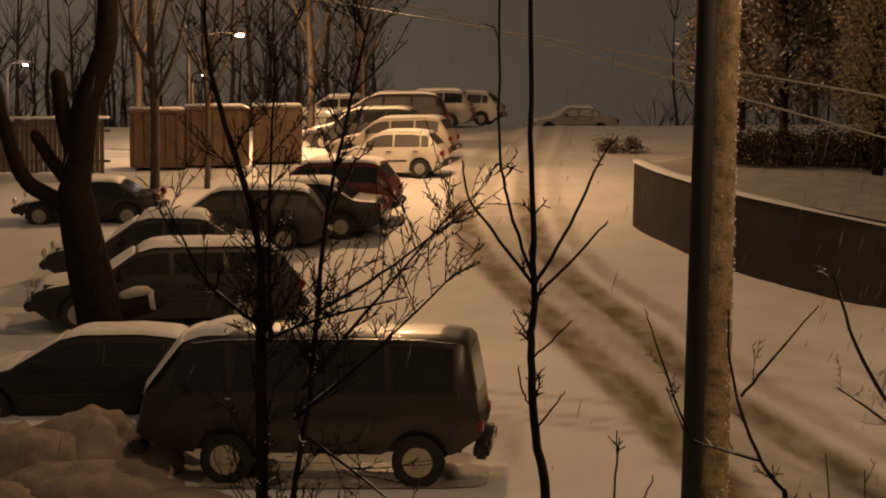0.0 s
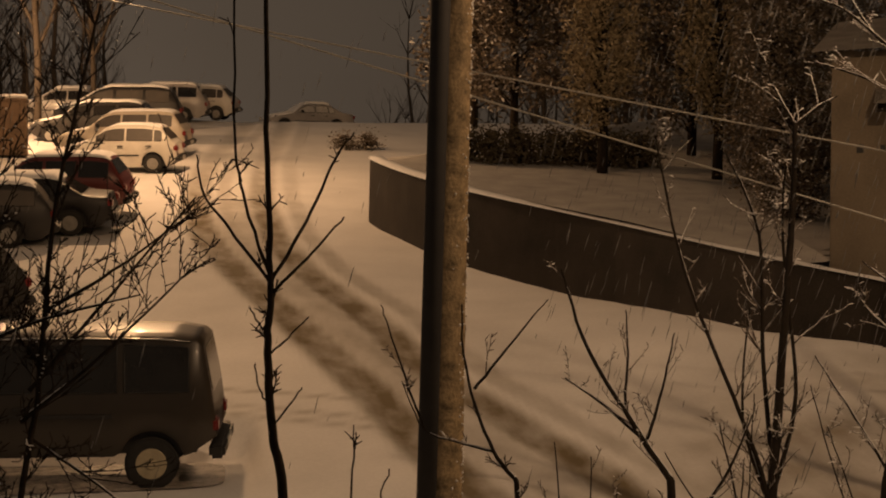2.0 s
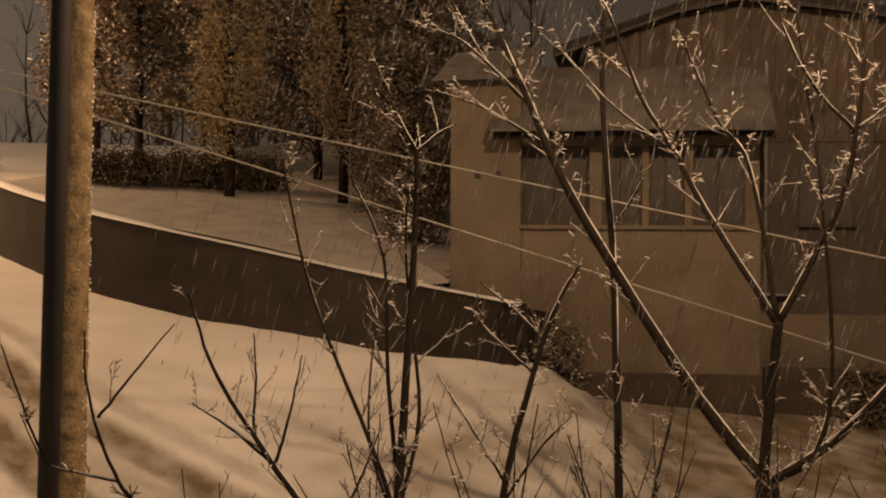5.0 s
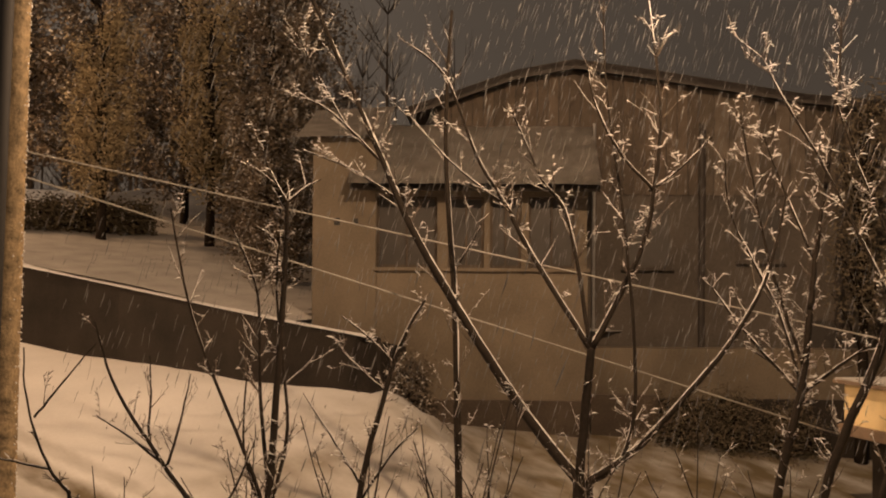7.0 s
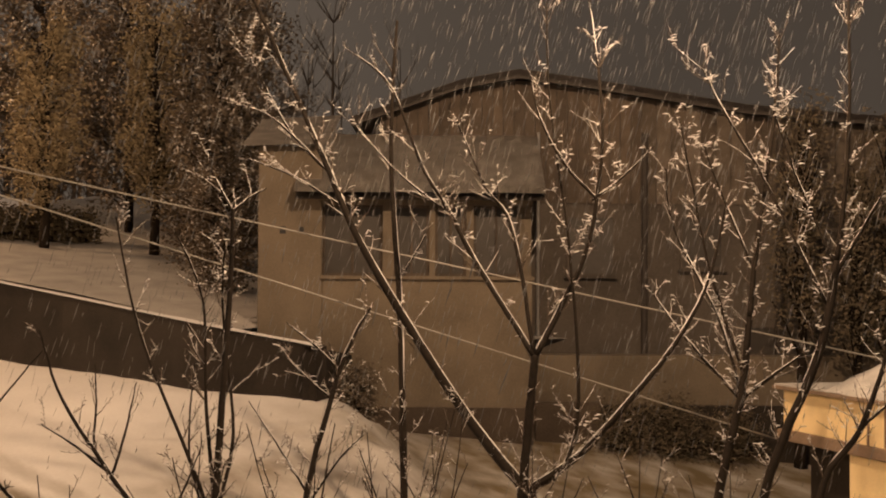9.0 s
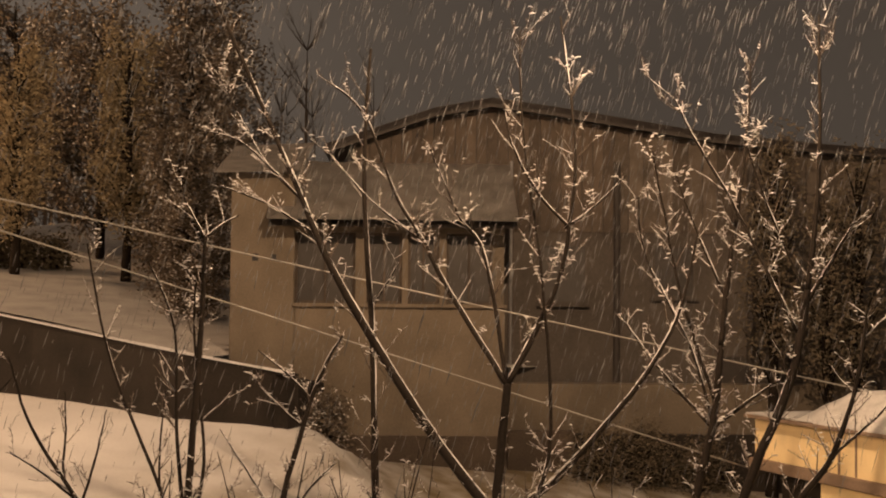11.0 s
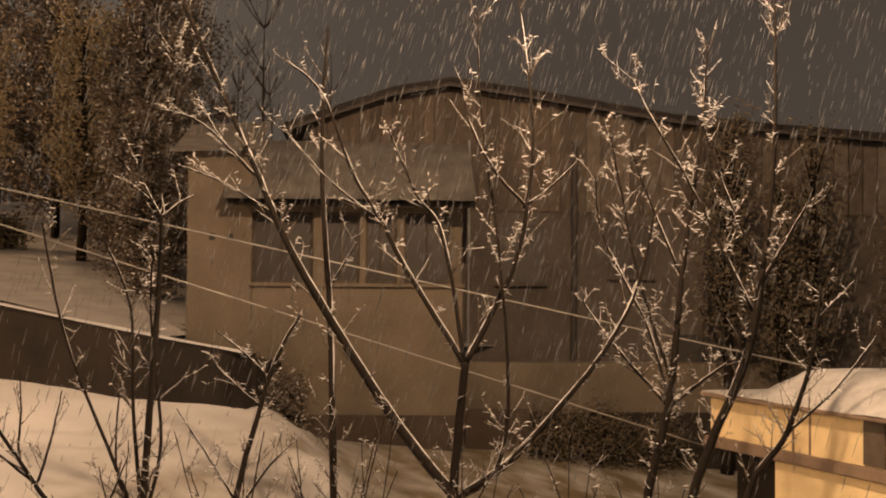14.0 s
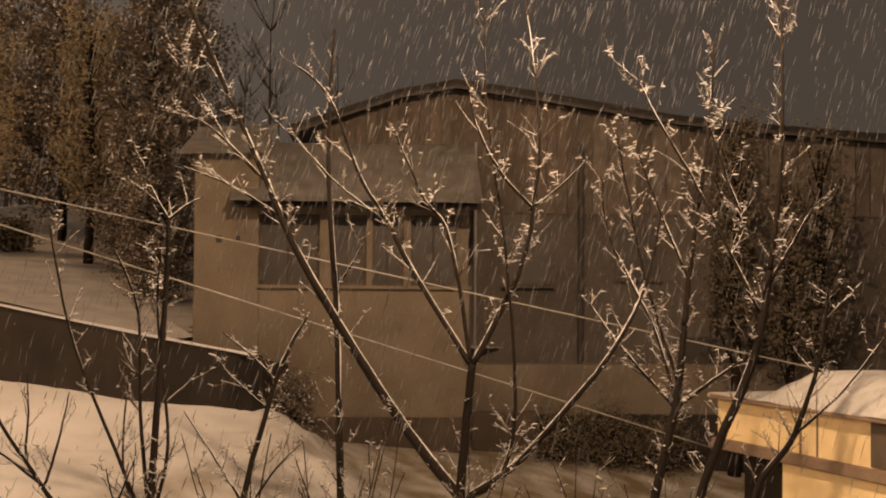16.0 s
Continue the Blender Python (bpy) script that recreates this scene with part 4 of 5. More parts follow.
# ---------------------------------------------------------------- trees and shrubs
def tree(name, label, base, az, limbs, seed, twigs=1.0, bark=TWIG, snow=1.0, depth=0.35, category="tree", twig_len=0.5, group="bare trees", seg=7, twig_r=0.011):
    """limbs: (start radius, end radius, points as (across, up) in metres). az: the way across lies, degrees."""
    rnd = random.Random(seed)
    root = thing(name, Matrix.Translation(base), label, category, group)
    a = radians(az)
    across, deep = Vector((math.cos(a), -math.sin(a), 0)), Vector((math.sin(a), math.cos(a), 0))
    fine, lumps = Tubes(), Tubes()

    def tuft(p, r):
        """A curl of frozen snow caught on a bud."""
        e = (across * rnd.gauss(0, 1) + deep * rnd.gauss(0, .5) + Vector((0, 0, rnd.gauss(.05, .25)))).normalized()
        l = rnd.uniform(.03, .095)
        a = p + Vector((0, 0, r))
        q = rnd.uniform(.0045, .008)
        lumps.add([a, a + e * l * .5 + Vector((0, 0, .008)), a + e * l + Vector((0, 0, rnd.uniform(-.01, .02)))], [q * .7, q, q * .4], 5)

    def grow(p, d, length, r, level):
        n = 5
        pts, rad = [p.copy()], [r]
        d = d.normalized()
        for i in range(n):
            d = (d + Vector((rnd.gauss(0, .10), rnd.gauss(0, .10), rnd.gauss(0.05, .08)))).normalized()
            pts.append(pts[-1] + d * length / n)
            rad.append(max(0.0028, r * (1 - 0.75 * (i + 1) / n)))
        fine.add(pts, rad, 4)
        if snow and rnd.random() < 0.8 * snow:
            for i in range(1, n + 1):
                if rnd.random() < 0.55:
                    q = pts[i] + Vector((0, 0, rad[i] + 0.003))
                    lumps.lump(q, rnd.uniform(0.006, 0.012))
                if rnd.random() < 0.30 * snow:
                    tuft(pts[i], rad[i])
        if snow > .5 and rnd.random() < .75:
            # a thin crest of ice along the upper side
            lumps.add([q + Vector((0, 0, s * .85 + .001)) for q, s in zip(pts, rad)], [s * .5 + .0008 for s in rad], 4)
        # buds and short spurs
        for i in range(1, n + 1):
            if rnd.random() < 0.75:
                e = (d + Vector((rnd.gauss(0, .8), rnd.gauss(0, .8), rnd.gauss(0.2, .6)))).normalized()
                fine.add([pts[i], pts[i] + e * rnd.uniform(0.025, 0.07)], [0.004, 0.003], 4)
        if level > 0:
            for _ in range(rnd.choice((1, 2, 3) if twigs > 2 else (0, 1, 1, 2))):
                i = rnd.randint(1, n - 1)
                e = (d + Vector((rnd.gauss(0, .7), rnd.gauss(0, .5), rnd.gauss(.15, .4)))).normalized()
                grow(pts[i], e, length * rnd.uniform(.4, .65), rad[i] * .7, level - 1)

    for k, (r0, r1, ps) in enumerate(limbs):
        off = [1.6 * depth * min(1, max(0, h) / 2.5) * noise.noise((s * .55 + seed, h * .4, seed * 3.1)) for s, h in ps]
        pts = smooth_line([across * s + Vector((0, 0, h)) + deep * o for (s, h), o in zip(ps, off)], 6)
        n = len(pts)
        for i in range(1, n - 1):
            pts[i] += Vector((rnd.gauss(0, .0035), rnd.gauss(0, .0035), 0))
        rad = [r0 + (r1 - r0) * i / (n - 1) for i in range(n)]
        t = Tubes()
        tip = (pts[-1] - pts[-2]).normalized()
        t.add(pts + [pts[-1] + tip * r1 * .6, pts[-1] + tip * r1], rad + [r1 * .75, r1 * .2], seg)
        t.put("trunk" if k == 0 else "limb", bark, root)
        total = sum((pts[i + 1] - pts[i]).length for i in range(n - 1))
        count = int(total * (6.0 if snow > .5 else 4.6) * twigs)
        for _ in range(count):
            i = max(1, min(n - 2, int(n * rnd.uniform(.14, 1) ** 1.25)))
            d = (pts[i + 1] - pts[i]).normalized()
            sdv = across * rnd.choice((-1, 1)) * rnd.uniform(.5, 1.1) + deep * rnd.gauss(0, .5) + Vector((0, 0, rnd.uniform(0.1, .6)))
            grow(pts[i], d * 0.7 + sdv * 0.75, rnd.uniform(.3, 1.1) * twig_len, min(rad[i] * .5, twig_r), 1)
        if snow:
            ridge, rr = [], []
            for i in range(n):
                d = (pts[min(i + 1, n - 1)] - pts[max(i - 1, 0)]).normalized()
                keep = (1 - abs(d.z)) * (2.4 if snow > .9 else 1.2) + rnd.uniform(-.2, .4) > (0.10 if snow > .9 else 0.45)
                if keep and i < n - 1:
                    ridge.append(pts[i] + (Vector((0, 0, 1)) - d * d.z).normalized() * rad[i] * 0.92 + deep * rad[i] * 0.12)
                    rr.append(rad[i] * 0.17 * rnd.uniform(.4, 1.3) + 0.0038)
                else:
                    if len(ridge) > 2:
                        lumps.add(ridge, [0.002] + rr[1:-1] + [0.002], 5)
                    ridge, rr = [], []
            for i in range(1, n - 1):
                d = (pts[i + 1] - pts[i]).normalized()
                flat = 1 - abs(d.z)
                if rnd.random() < (0.25 + flat) * snow * 0.6:
                    lumps.lump(pts[i] + Vector((0, 0, rad[i] * 0.6 + 0.004)) - deep * rad[i] * 0.1, rnd.uniform(0.5, 0.9) * (0.010 + rad[i] * 0.35))
    if fine.v:
        tagged(fine.put("twig", ICE_TWIG if bark is TWIG else bark, root), kind="stuff")
    if lumps.v:
        tagged(lumps.put("snow_tuft", SNOW, root, "clumps of frozen snow"), kind="stuff")
    return root


def b3(x, y):
    return on_ground(x, y, -0.02)


tree("tree", "bare branching young tree with ice-tipped twigs", b3(9.99, 12.5), 38, [
    (.10, .085, [(0, 0), (0, .8), (.01, 1.46)]),
    (.075, .022, [(.01, 1.46), (-.71, 2.33), (-1.52, 3.57), (-2.18, 4.7), (-2.62, 5.66), (-3.2, 6.92), (-3.8, 8.3)]),
    (.018, .006, [(-2.62, 5.66), (-3.42, 6.42), (-4.01, 6.6)]),
    (.018, .006, [(-2.49, 5.24), (-3.11, 5.62), (-3.81, 5.88)]),
    (.016, .006, [(-2.62, 5.66), (-3.15, 6.2), (-3.6, 7.0), (-3.8, 7.4)]),
    (.065, .055, [(.01, 1.46), (.08, 2.38), (.16, 3.22)]),
    (.040, .010, [(.16, 3.22), (-.65, 4.48), (-1.0, 5.13), (-1.38, 5.77), (-1.81, 6.84), (-2.35, 7.34)]),
    (.032, .008, [(.16, 3.22), (-.16, 4.94), (-.51, 5.47), (-.89, 6.34)]),
    (.042, .012, [(.16, 3.22), (.78, 4.49), (.96, 5.32), (1.03, 6.45), (.84, 8.2)]),
    (.018, .006, [(-1.0, 5.13), (-1.72, 5.69), (-2.34, 6.38)]),
    (.022, .008, [(.96, 5.32), (.55, 5.75), (.2, 6.4), (.1, 6.9)]),
    (.016, .006, [(.9, 5.3), (1.3, 5.6), (1.7, 6.0)]),
], 11)
tree("tree", "leaning bare tree limb beside the branching tree", b3(10.2, 12.3), 38, [
    (.05, .045, [(0, 0), (-.1, .8), (-.15, 1.5)]),
    (.052, .016, [(-.15, 1.5), (.45, 1.94), (1.05, 2.62), (1.7, 3.45), (2.15, 4.28), (2.4, 5.3)]),
    (.035, .010, [(-.1, 1.5), (.27, 1.8), (.45, 2.69), (.33, 4.57), (.05, 6.68), (.0, 8.0)]),
], 12)
tree("tree", "thin upright bare tree before the porch", b3(9.2, 14.23), 36, [
    (.065, .02, [(0, 0), (.02, .87), (-.07, 3.42), (-.21, 5.81), (-.14, 7.6)]),
    (.014, .006, [(-.1, 3.9), (.2, 4.4), (.3, 4.6)]),
], 13, twigs=0.6)
tree("tree", "slim bare tree with forked top by the road", b3(6.26, 14.12), 25, [
    (.07, .022, [(0, 0), (.03, 1.15), (.18, 3.62), (.22, 4.86)]),
    (.018, .006, [(.22, 4.86), (-.02, 5.3), (-.12, 5.65)]),
    (.018, .006, [(.22, 4.86), (.45, 5.05), (.64, 5.16)]),
    (.035, .010, [(.02, .6), (-.17, 1.37), (-.93, 3.25), (-1.23, 4.76)]),
    (.030, .010, [(.03, 1.0), (-.1, 2.4), (-.15, 3.7), (-.5, 4.6)]),
    (.028, .010, [(.02, .9), (.25, 2.0), (.1, 3.6), (.12, 4.4)]),
    (.024, .008, [(.02, .7), (-.3, 1.7), (-.25, 2.9)]),
], 14, twigs=0.9)
tree("shrub", "low bare shrub with upright twigs", b3(4.4, 12.2), 22, [
    (.045, .04, [(0, 0), (.05, .9), (.03, 1.86)]),
    (.036, .010, [(.03, 1.86), (-.22, 2.2), (-.73, 3.0), (-.98, 3.79)]),
    (.018, .006, [(-.22, 2.2), (-.6, 2.5), (-.96, 2.75)]),
    (.018, .006, [(-.2, 2.2), (-.05, 2.7), (.05, 3.2)]),
    (.016, .006, [(-.4, 2.5), (-.38, 3.0), (-.4, 3.4)]),
    (.022, .006, [(.03, 1.2), (.5, 1.9), (.75, 2.5)]),
], 15, twigs=0.7, category="shrub", twig_len=0.35)
tree("shrub", "thin bare shrub with a crossing twig", b3(7.09, 13.15), 31, [
    (.05, .014, [(0, 0), (-.01, 1.36), (.3, 2.65), (.54, 3.36), (.78, 3.79)]),
    (.018, .006, [(.4, 3.0), (.1, 3.3), (-.28, 3.6)]),
    (.016, .006, [(.3, 2.65), (0, 2.9), (-.28, 3.16)]),
    (.02, .006, [(.0, 1.5), (-.4, 2.1), (-.75, 2.6)]),
    (.02, .006, [(.0, 1.3), (.4, 1.9), (.7, 2.2)]),
], 16, twigs=0.9, category="shrub", twig_len=0.4)
tree("tree", "bare tree with an icy lit branch beside the outbuilding", b3(12.3, 10.39), 47, [
    (.075, .05, [(0, 0), (.01, 1.74), (.71, 3.67), (.92, 4.84)]),
    (.04, .014, [(.92, 4.84), (1.06, 6.37), (1.06, 8.4)]),
    (.026, .007, [(.8, 4.3), (.0, 5.94), (-.5, 6.8), (-.81, 7.44)]),
    (.03, .010, [(.92, 4.7), (1.2, 5.2), (1.5, 5.75)]),
    (.02, .007, [(.9, 4.8), (.4, 6.0), (.1, 6.9)]),
], 17, twigs=1.3)
tree("tree", "dense twiggy bare tree before the house front", b3(12.25, 11.16), 46, [
    (.075, .045, [(0, 0), (.01, 1.52), (.3, 2.9), (.42, 4.0)]),
    (.045, .012, [(.42, 4.0), (.52, 5.02), (.74, 6.69), (.8, 7.8)]),
    (.035, .010, [(.3, 2.9), (.7, 3.2), (1.11, 3.52)]),
    (.026, .008, [(.3, 2.9), (-.45, 3.72), (-.9, 4.33)]),
    (.026, .008, [(.35, 3.2), (-.1, 4.6), (-.35, 5.8), (-.5, 6.6)]),
    (.024, .008, [(.3, 3.0), (.0, 4.0), (-.6, 5.2), (-.7, 6.0)]),
    (.022, .008, [(.48, 4.6), (.1, 5.5), (-.2, 6.3)]),
], 18, twigs=1.7, twig_len=0.4)
tree("tree", "slender leaning bare sapling by the outbuilding", b3(12.03, 9.21), 50, [
    (.06, .014, [(0, 0), (.01, 2.1), (.47, 2.95), (.78, 3.92), (.9, 4.8)]),
    (.02, .006, [(.5, 3.0), (1.1, 3.6), (1.6, 4.3)]),
], 19, twigs=0.8)
tree("sapling", "dark bare maple sapling with upswept paired branches", b3(0.55, 7.98), 4, [
    (.036, .012, [(.1, 0), (.05, 2.0), (.03, 3.32), (-.03, 3.72), (-.05, 4.23), (-.03, 4.59), (-.05, 5.42), (-.05, 6.6)]),
    (.011, .006, [(-.03, 4.57), (-.17, 5.0), (-.23, 5.4), (-.22, 6.4)]),
    (.011, .005, [(-.03, 4.55), (-.26, 4.86), (-.40, 5.05), (-.44, 5.27)]),
    (.012, .005, [(-.03, 4.56), (.17, 4.9), (.33, 5.25), (.44, 5.4)]),
    (.011, .005, [(-.02, 4.5), (.2, 4.72), (.38, 4.92)]),
    (.007, .004, [(-.04, 4.25), (-.1, 4.33), (-.15, 4.42)]),
    (.007, .004, [(-.04, 4.15), (.08, 4.26), (.18, 4.36)]),
    (.007, .004, [(-.03, 3.85), (-.1, 3.95), (-.12, 4.1)]),
    (.007, .004, [(-.02, 3.75), (.07, 3.86), (.14, 3.96)]),
], 20, twigs=0.35, bark=BARK, snow=0, depth=0.06, twig_len=0.12, category="sapling")
tree("shrub", "bare shrub growing beside the utility pole", b3(2.4, 9.71), 14, [
    (.026, .02, [(0, 0), (.02, 1.5), (-.03, 2.74)]),
    (.018, .006, [(-.03, 2.74), (-.19, 2.95), (-.38, 3.47), (-.42, 4.0)]),
    (.010, .004, [(-.19, 2.95), (-.45, 3.02), (-.69, 3.11), (-.85, 3.45)]),
    (.012, .004, [(-.33, 3.4), (-.05, 3.75), (.19, 4.04)]),
    (.010, .004, [(-.69, 3.11), (-.9, 3.7), (-1.0, 4.0)]),
], 21, twigs=0.5, snow=0.4, depth=0.1, category="shrub", twig_len=0.25)
tree("shrub", "dark spreading bare shrub standing before the van", b3(-1.0, 8.94), -6, [
    (.055, .035, [(-.2, 0), (-.18, 1.8), (-.17, 2.98), (-.16, 4.14)]),
    (.030, .008, [(-.16, 4.1), (-.18, 4.72), (-.45, 5.68), (-.5, 6.3)]),
    (.024, .008, [(-.1, 2.2), (.14, 3.63), (.27, 4.89), (.55, 6.08)]),
    (.016, .005, [(.1, 3.7), (.5, 4.2), (1.09, 4.89)]),
    (.016, .005, [(.05, 3.5), (.5, 3.9), (1.05, 4.45)]),
    (.014, .005, [(.2, 4.2), (.6, 4.45), (1.0, 4.75)]),
    (.014, .005, [(-.16, 4.0), (.2, 4.15), (.75, 4.3)]),
    (.014, .005, [(-.16, 4.1), (-.5, 4.4), (-.75, 4.9)]),
    (.016, .005, [(-.1, 4.0), (-.1, 4.8), (-.05, 5.9)]),
    (.012, .005, [(.1, 3.4), (.45, 3.15), (.75, 2.9)]),
], 22, twigs=2.9, bark=BARK, snow=0.1, depth=0.35, category="shrub", twig_len=0.5, twig_r=.0055)
tree("shrub", "small bare seedling stems at the roadside", b3(0.85, 7.6), 4, [
    (.010, .005, [(0, 0), (.02, 2.0), (.06, 3.3), (.1, 3.75)]),
    (.009, .004, [(.1, 0), (.15, 2.0), (.2, 3.2), (.28, 3.6)]),
    (.008, .004, [(.1, 1.9), (.3, 3.0), (.5, 3.4)]),
], 23, twigs=0.12, bark=BARK, snow=0, depth=0.05, category="shrub", twig_len=0.12)
tree("tree", "old black pollarded tree with cut limbs and a stump", b3(-5.5, 22.85), -13, [
    (.46, .28, [(.05, -.1), (-.02, .59), (-.31, 1.97), (-.46, 2.9)]),
    (.25, .15, [(-.46, 2.8), (-.29, 4.16), (-.05, 4.9), (.08, 5.5), (.1, 7.5)]),
    (.15, .10, [(-.45, 2.5), (-.8, 2.8), (-1.26, 3.16), (-1.59, 4.15), (-1.9, 5.4)]),
    (.14, .12, [(-.4, 3.3), (-.6, 4.0), (-.70, 4.75)]),
    (.12, .10, [(-.5, 3.0), (-.8, 3.4), (-1.05, 3.8)]),
    (.22, .19, [(-.1, .9), (.3, 1.0), (.76, 1.12)]),
], 24, twigs=0.0, bark=BARK, snow=0.0, depth=0.1, seg=14)
part("cut_face", cyl(bmesh.new(), (-4.80 + 5.5, 0.15, 1.12), (-4.72 + 5.5, 0.16, 1.13), 0.17, seg=14), SNOW_THIN, [o for o in scene.objects if o.name.startswith("tree") and "pollarded" in o.get("label", "")][0], "snowy cut face of the stump")


stump_snow = Tubes()
stump_snow.add([Vector((x, 0.06, z)) for x, z in ((.12, 1.14), (.3, 1.20), (.5, 1.27), (.68, 1.29), (.75, 1.27))], [.03, .09, .10, .08, .03], 9)
stump_snow.put("snow_cap", SNOW_THIN, [o for o in scene.objects if o.name.startswith("tree") and "pollarded" in o.get("label", "")][0], "snow lying on the stump")


def leafy(name, label, base, height, spread, leaf, count, seed, trunk=True, size=0.10, category="tree", low=0.15, shape=1.0, group=""):
    """A dense crown of many small leaf cards folded in two, on a trunk with limbs."""
    rnd = random.Random(seed)
    root = thing(name, Matrix.Translation(base), label, category, group)
    t = Tubes()
    tips = []
    if trunk:
        stem = Tubes()
        stem.add(smooth_line([Vector((0, 0, -.1)), Vector((.05, 0, height * .4)), Vector((0, .05, height * .9))], 4), list(np.linspace(.14, .03, 9)), 8)
    for k in range(46):
        h = height * rnd.uniform(low, 0.95)
        w = spread * (1 - (h / height) ** 1.5 * shape) ** 0.6 if shape < 1.01 else spread * (1 - h / height)
        a = rnd.uniform(0, 6.28)
        tip = Vector((math.cos(a) * w * rnd.uniform(.5, 1), math.sin(a) * w * rnd.uniform(.5, 1), h))
        start = Vector((0, 0, max(0, h - height * .15)))
        t.add([start, start.lerp(tip, .5) + Vector((0, 0, .1)), tip], [.03, .02, .008], 4)
        tips.append((start, tip))
    if trunk:
        stem.put("trunk", BARK, root)
    tagged(t.put("branch", BARK, root), kind="stuff")
    verts, faces = [], []
    for _ in range(count):
        s, e = rnd.choice(tips)
        p = s.lerp(e, rnd.uniform(.3, 1.05)) + Vector((rnd.gauss(0, .16), rnd.gauss(0, .16), rnd.gauss(0, .16))) * max(1, spread * .55)
        d = Vector((rnd.gauss(0, 1), rnd.gauss(0, 1), rnd.gauss(0, .6))).normalized() * size * rnd.uniform(.6, 1.4)
        q = d.cross(Vector((rnd.gauss(0, 1), rnd.gauss(0, 1), rnd.gauss(0, 1)))).normalized() * size * .45
        n0 = len(verts)
        verts += [p - d, p + q + Vector((0, 0, size * .1)), p + d, p - q + Vector((0, 0, size * .1))]
        faces += [(n0, n0 + 1, n0 + 2), (n0, n0 + 2, n0 + 3)]
    cut = int(len(faces) * (0.88 if leaf is CONIFER else 1.0)) // 2 * 2
    o = data_mesh("crown", verts, faces[:cut], leaf, root)
    tagged(o, kind="stuff")
    # snow-coloured cards paint haze into tree crowns, and snow on the brush
    if cut < len(faces):
        tagged(data_mesh("crown_haze_snow", verts, faces[cut:], SNOW_THIN, root, "snow-coloured cards that lighten the crown like haze"), kind="stuff")
    return root


def tz(x, y):
    return (x, y, terrace_z(x, y))


# hedge and garden planting behind the terrace
for i in range(7):
    leafy("hedge_bush", "dark clipped hedge bush in the snowy garden", tz(7.2 + i * 0.75, 35.6 - i * 0.18), 0.85, 0.65, HEDGE, 1500, 40 + i, trunk=False, size=0.06, category="hedge", low=0.1, shape=.8, group="garden hedge")
for i, (x, y, h, w, leaf, n, sz) in enumerate([
        (9.2, 43.5, 7.0, 2.2, CONIFER, 3600, .16), (9.9, 41.0, 8.0, 2.6, CONIFER, 4200, .16), (12.0, 39.0, 8.0, 2.7, CONIFER, 4200, .16), (13.9, 36.8, 8.0, 2.6, CONIFER, 4200, .15),
        (15.3, 34.0, 7.5, 2.4, CONIFER, 4200, .14), (14.3, 31.5, 6.5, 2.0, CONIFER, 3600, .14), (13.0, 29.2, 4.4, 1.5, CONIFER, 3600, .11),
        (17.0, 36.5, 9.0, 2.8, CONIFER, 4200, .16), (12.2, 26.6, 2.8, 1.1, CONIFER, 3200, .08)]):
    leafy("garden_tree", "dense brown-dark bushy tree behind the terrace", tz(x, y), h, w, leaf, int(n * 2.6), 60 + i, size=sz * .55, low=.2 if y > 35 else .06, shape=.62, category="tree", group="garden trees")
for i, (x, y, h, w) in enumerate([(10.3, 33.4, 6.6, 1.3), (12.9, 32.4, 7.0, 1.3)]):
    leafy("beech", "beech tree still holding dry brown leaves", tz(x, y), h, w, DRY_LEAF, 9000, 80 + i, size=.06, low=.25, shape=.6, category="beech tree")


for i, (x, y, h, w) in enumerate([(19.6, 16.3, 7.5, 0.75), (20.5, 15.7, 6.3, 0.6), (21.2, 15.5, 7.3, 0.8), (23.0, 14.6, 6.0, 0.8)]):
    leafy("garden_tree", "slender dark evergreen with a bare lower trunk before the house", b3(x, y), h, w, EVERGREEN, 4600, 85 + i, size=.05, low=.42, shape=.7, category="tree", group="evergreens by the house")
for i, (x, y, h) in enumerate([(16.7, 18.1, .95), (17.5, 17.6, 1.1), (18.4, 17.0, .9)]):
    leafy("hedge_bush", "low dark bush against the yard wall", b3(x, y), h, 0.75, EVERGREEN, 5000, 105 + i, trunk=False, size=0.032, category="hedge", low=0.05, shape=.8, group="bushes by the yard wall")
for i, (x, y) in enumerate([(6.1, 51.5), (6.9, 51.3)]):
    leafy("brush", "low brush with snow beside the crest of the road", b3(x, y), 0.5, 0.55, CONIFER, 700, 95 + i, trunk=False, size=.06, category="shrub", low=.1, shape=.8, group="roadside brush")


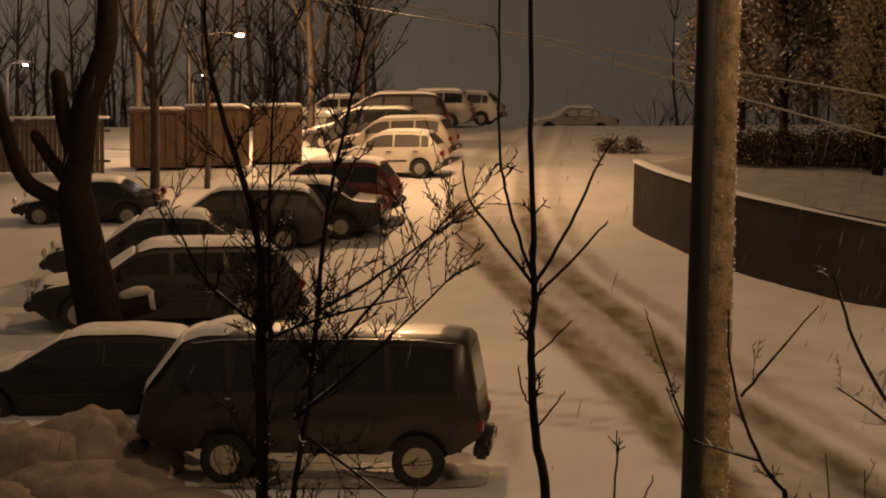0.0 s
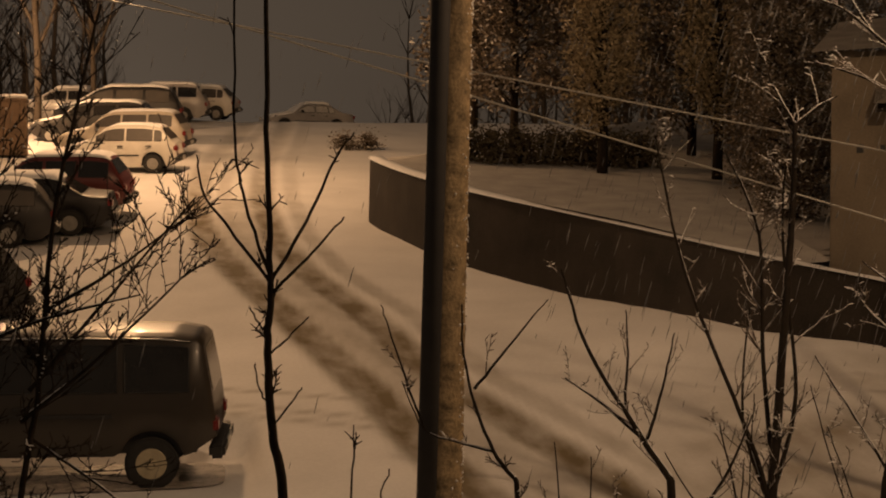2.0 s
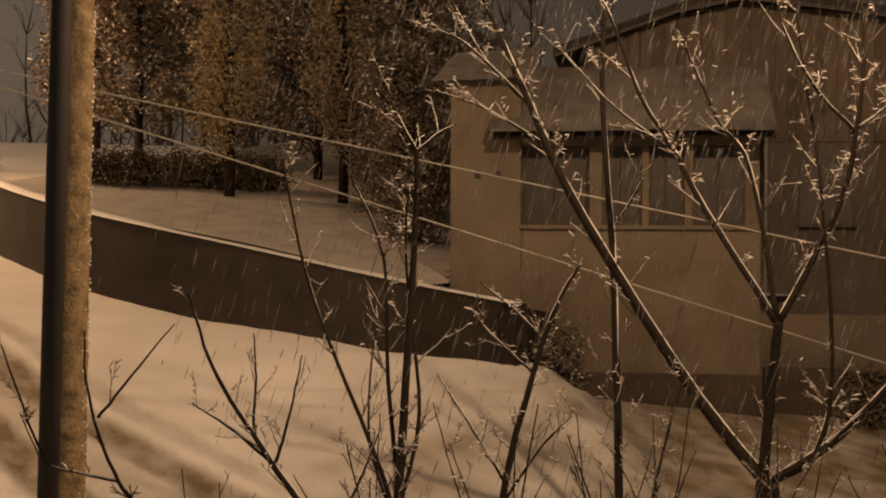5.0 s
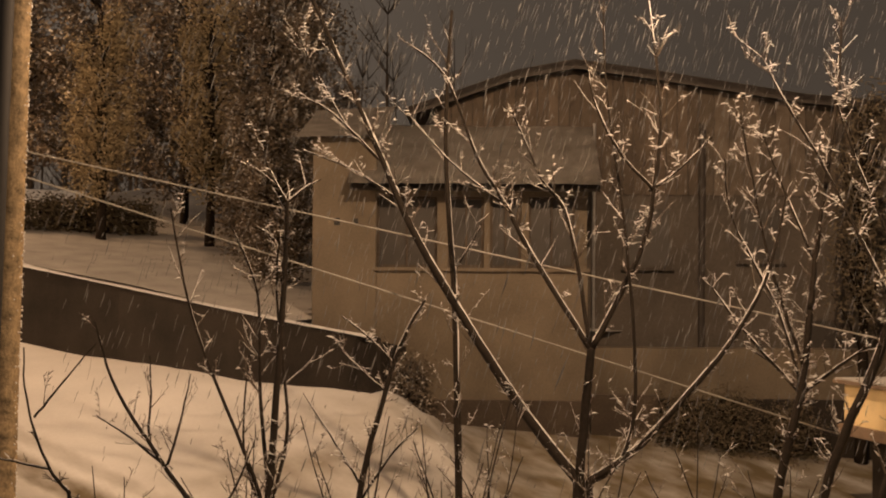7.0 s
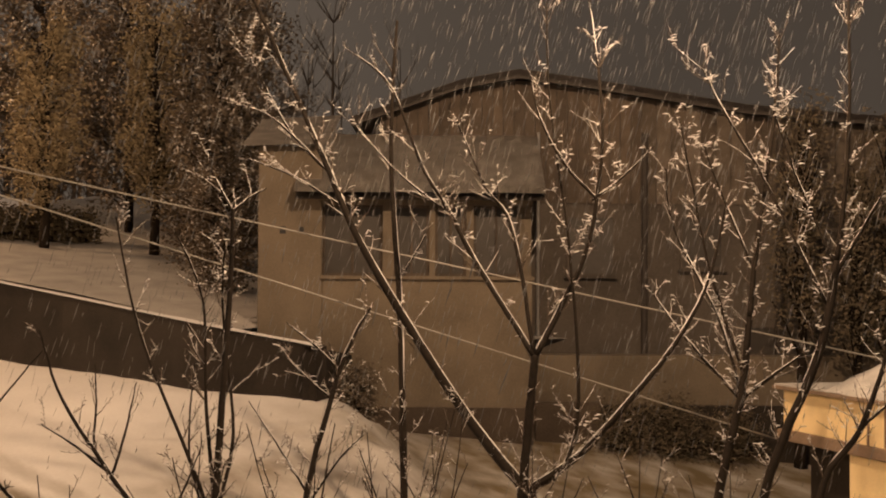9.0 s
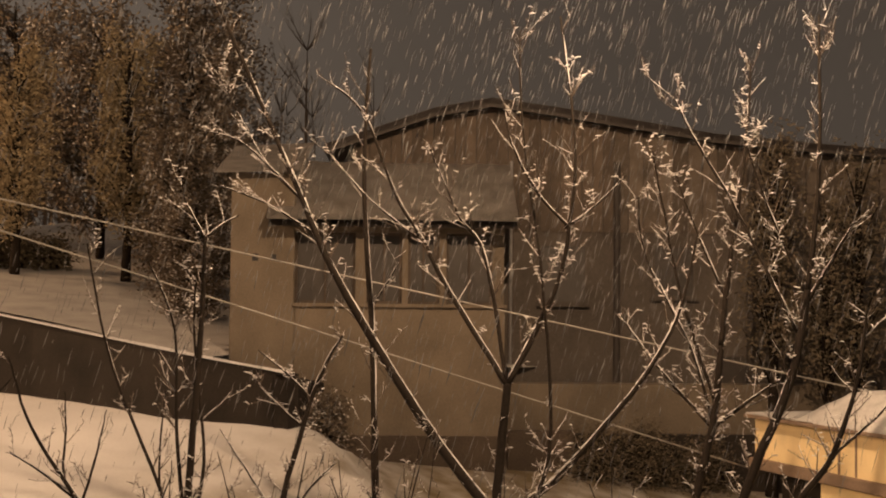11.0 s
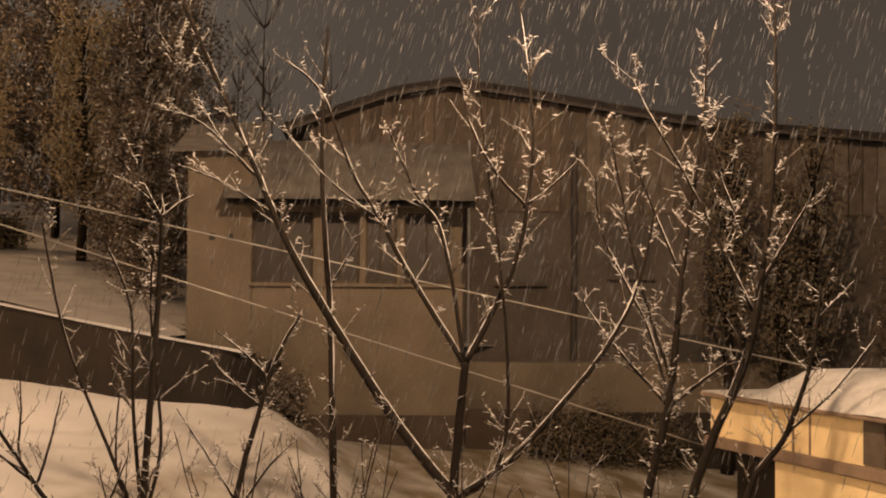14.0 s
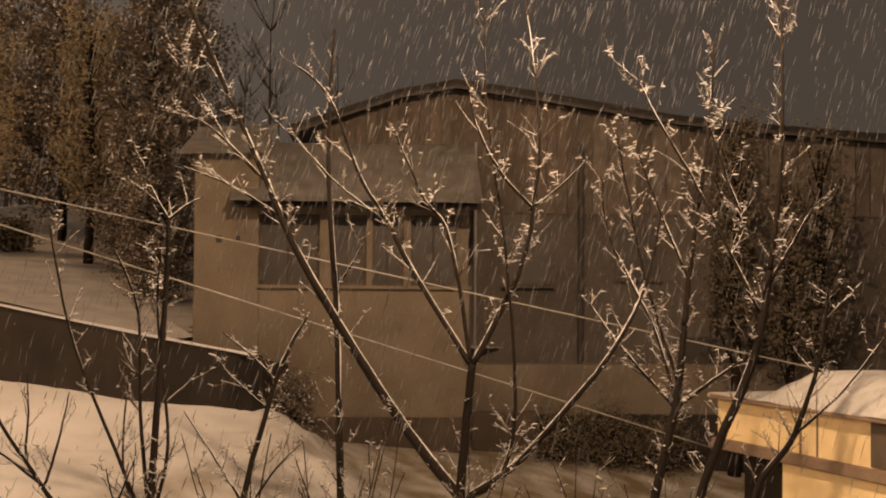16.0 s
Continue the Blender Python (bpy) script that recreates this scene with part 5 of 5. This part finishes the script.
def far_wood():
    rnd = random.Random(9)
    t = Tubes()
    for _ in range(230):
        x, y = rnd.uniform(-30, 45), rnd.uniform(66, 100)
        if -4 < x < 15:
            continue
        z0 = plain(y) if x < 9 else max(plain(y), 3)
        h = rnd.uniform(6, 13)
        p = Vector((x, y, z0 - .3))
        pts = [p]
        for i in range(5):
            pts.append(pts[-1] + Vector((rnd.gauss(0, .18), rnd.gauss(0, .18), h / 5)))
        r = rnd.uniform(.08, .2)
        t.add(pts, [r * (1 - i * .17) for i in range(6)], 5)
        for _ in range(16):
            i = rnd.randint(1, 5)
            a = rnd.uniform(0, 6.28)
            l = rnd.uniform(.8, 2.6)
            d = Vector((math.cos(a) * .7, math.sin(a) * .7, .9)) * l
            q = pts[i] + d
            t.add([pts[i], pts[i] + d * .5 + Vector((0, 0, -.1)), q], [.04, .025, .01], 4)
            for _ in range(3):
                e = Vector((rnd.gauss(0, .5), rnd.gauss(0, .5), rnd.uniform(.2, .9)))
                t.add([pts[i] + d * rnd.uniform(.3, 1), pts[i] + d + e], [.012, .006], 3)
    o = t.put("far_wood", BARK_WARM)
    tagged(o, "bare wood on the far side of the hill", "wood", kind="stuff")


far_wood()


# yard trees behind the parked cars
for i, (x, y, h, r) in enumerate([(-7.9, 38.5, 8.5, .15), (-7.2, 43.0, 7.5, .10), (-5.2, 55.5, 9, .16), (-11.5, 53.0, 9, .18), (-3.3, 58.0, 8, .12), (-14.5, 42.0, 8, .10)]):
    tree("tree", "bare tree trunk in the snowy yard", b3(x, y), -8, [
        (r, r * .5, [(0, -.1), (.05, h * .3), (-.05, h * .6), (.1, h)]),
        (r * .5, .02, [(0, h * .35), (.7, h * .55), (1.2, h * .85)]),
        (r * .5, .02, [(0, h * .45), (-.8, h * .65), (-1.3, h * .95)]),
        (r * .4, .02, [(0, h * .5), (.4, h * .7), (.5, h)]),
    ], 100 + i, twigs=1.2, bark=BARK_WARM, snow=0.3, twig_len=1.2)


# ploughed snow beside the van
def snow_pile(x, y, rx, ry, h, seed, label):
    bm = bmesh.new()
    bmesh.ops.create_icosphere(bm, subdivisions=4, radius=1)
    for v in bm.verts:
        n = 0.22 * noise.noise(v.co * 1.6 + Vector((seed, 0, 0))) + 0.12 * noise.noise(v.co * 5 + Vector((seed, 2, 0))) + 0.05 * noise.noise(v.co * 12)
        v.co *= 1 + n
        v.co = Vector((v.co.x * rx, v.co.y * ry, v.co.z * h))
    o = link_mesh("snow_heap", bm, SNOW_DIRTY, None, "", True)
    o.location = on_ground(x, y, -h * 0.1)
    tagged(o, label, "snow pile", "ploughed snow", kind="")


for i, (x, y, rx, ry, h) in enumerate([(-4.6, 18.6, 1.1, .7, .62), (-5.6, 18.2, 1.2, .8, .66), (-6.7, 17.8, 1.2, .8, .6), (-4.5, 17.2, 1.2, .7, .38), (-5.8, 16.6, 1.3, .7, .42), (-3.9, 16.0, 1.0, .45, .22), (-5.0, 15.4, 1.4, .5, .3), (-3.3, 17.0, .7, .35, .16)]):
    snow_pile(x, y, rx, ry, h, i + 1, "lumpy dirty heap of shovelled snow beside the van")


leafy("garden_shrub", "low dark shrub at the end of the retaining wall", b3(12.0, 20.5), 0.8, 0.6, CONIFER, 4200, 92, trunk=False, size=.04, category="shrub", low=.05, shape=.8)

# thin roadside stems in front of the house
rs = random.Random(77)
for i, (x, y) in enumerate([(5.2, 12.6), (8.1, 12.6), (8.9, 12.9), (9.5, 11.6), (7.6, 12.0), (6.7, 12.4), (10.9, 11.2), (11.6, 10.2), (3.4, 11.2)]):
    limbs = [(.02, .006, [(0, 0), (rs.uniform(-.1, .1), 1.1), (rs.uniform(-.4, .4), rs.uniform(2.0, 2.7))])]
    for _ in range(4):
        s = rs.uniform(-.7, .7)
        limbs.append((.012, .005, [(0, rs.uniform(.4, 1.0)), (s * .6, 1.4), (s, rs.uniform(1.7, 2.6))]))
    tree("shrub", "thin upright bare roadside shrub", b3(x, y), 36, limbs, 200 + i, twigs=0.7, category="shrub", twig_len=0.3, snow=.6, depth=.3, group="roadside shrubs")


def falling_snow():
    """Flakes hanging in the air over the road."""
    rnd = random.Random(5)
    t = Tubes()
    for _ in range(7000):
        u = rnd.random()
        x, y = (rnd.uniform(4.8, 19), rnd.uniform(6, 20)) if u < .95 else (rnd.uniform(-6, 4), rnd.uniform(8, 30))
        z = -.4 + 9.6 * rnd.random() ** .6
        if z < ground_z(x, y) + .3:
            continue
        p, r = Vector((x, y, z)), rnd.choice((.003, .004, .004, .0065))
        d = Vector((.28 + rnd.gauss(0, .08), -.1, 1)).normalized() * rnd.uniform(.03, .16)
        t.add([p - d, p, p + d], [.001, r, .001], 4)
    o = t.put("snowflake", FLAKE)
    tagged(o, "snowflakes falling through the lamplight", "snowflake", kind="stuff")


falling_snow()
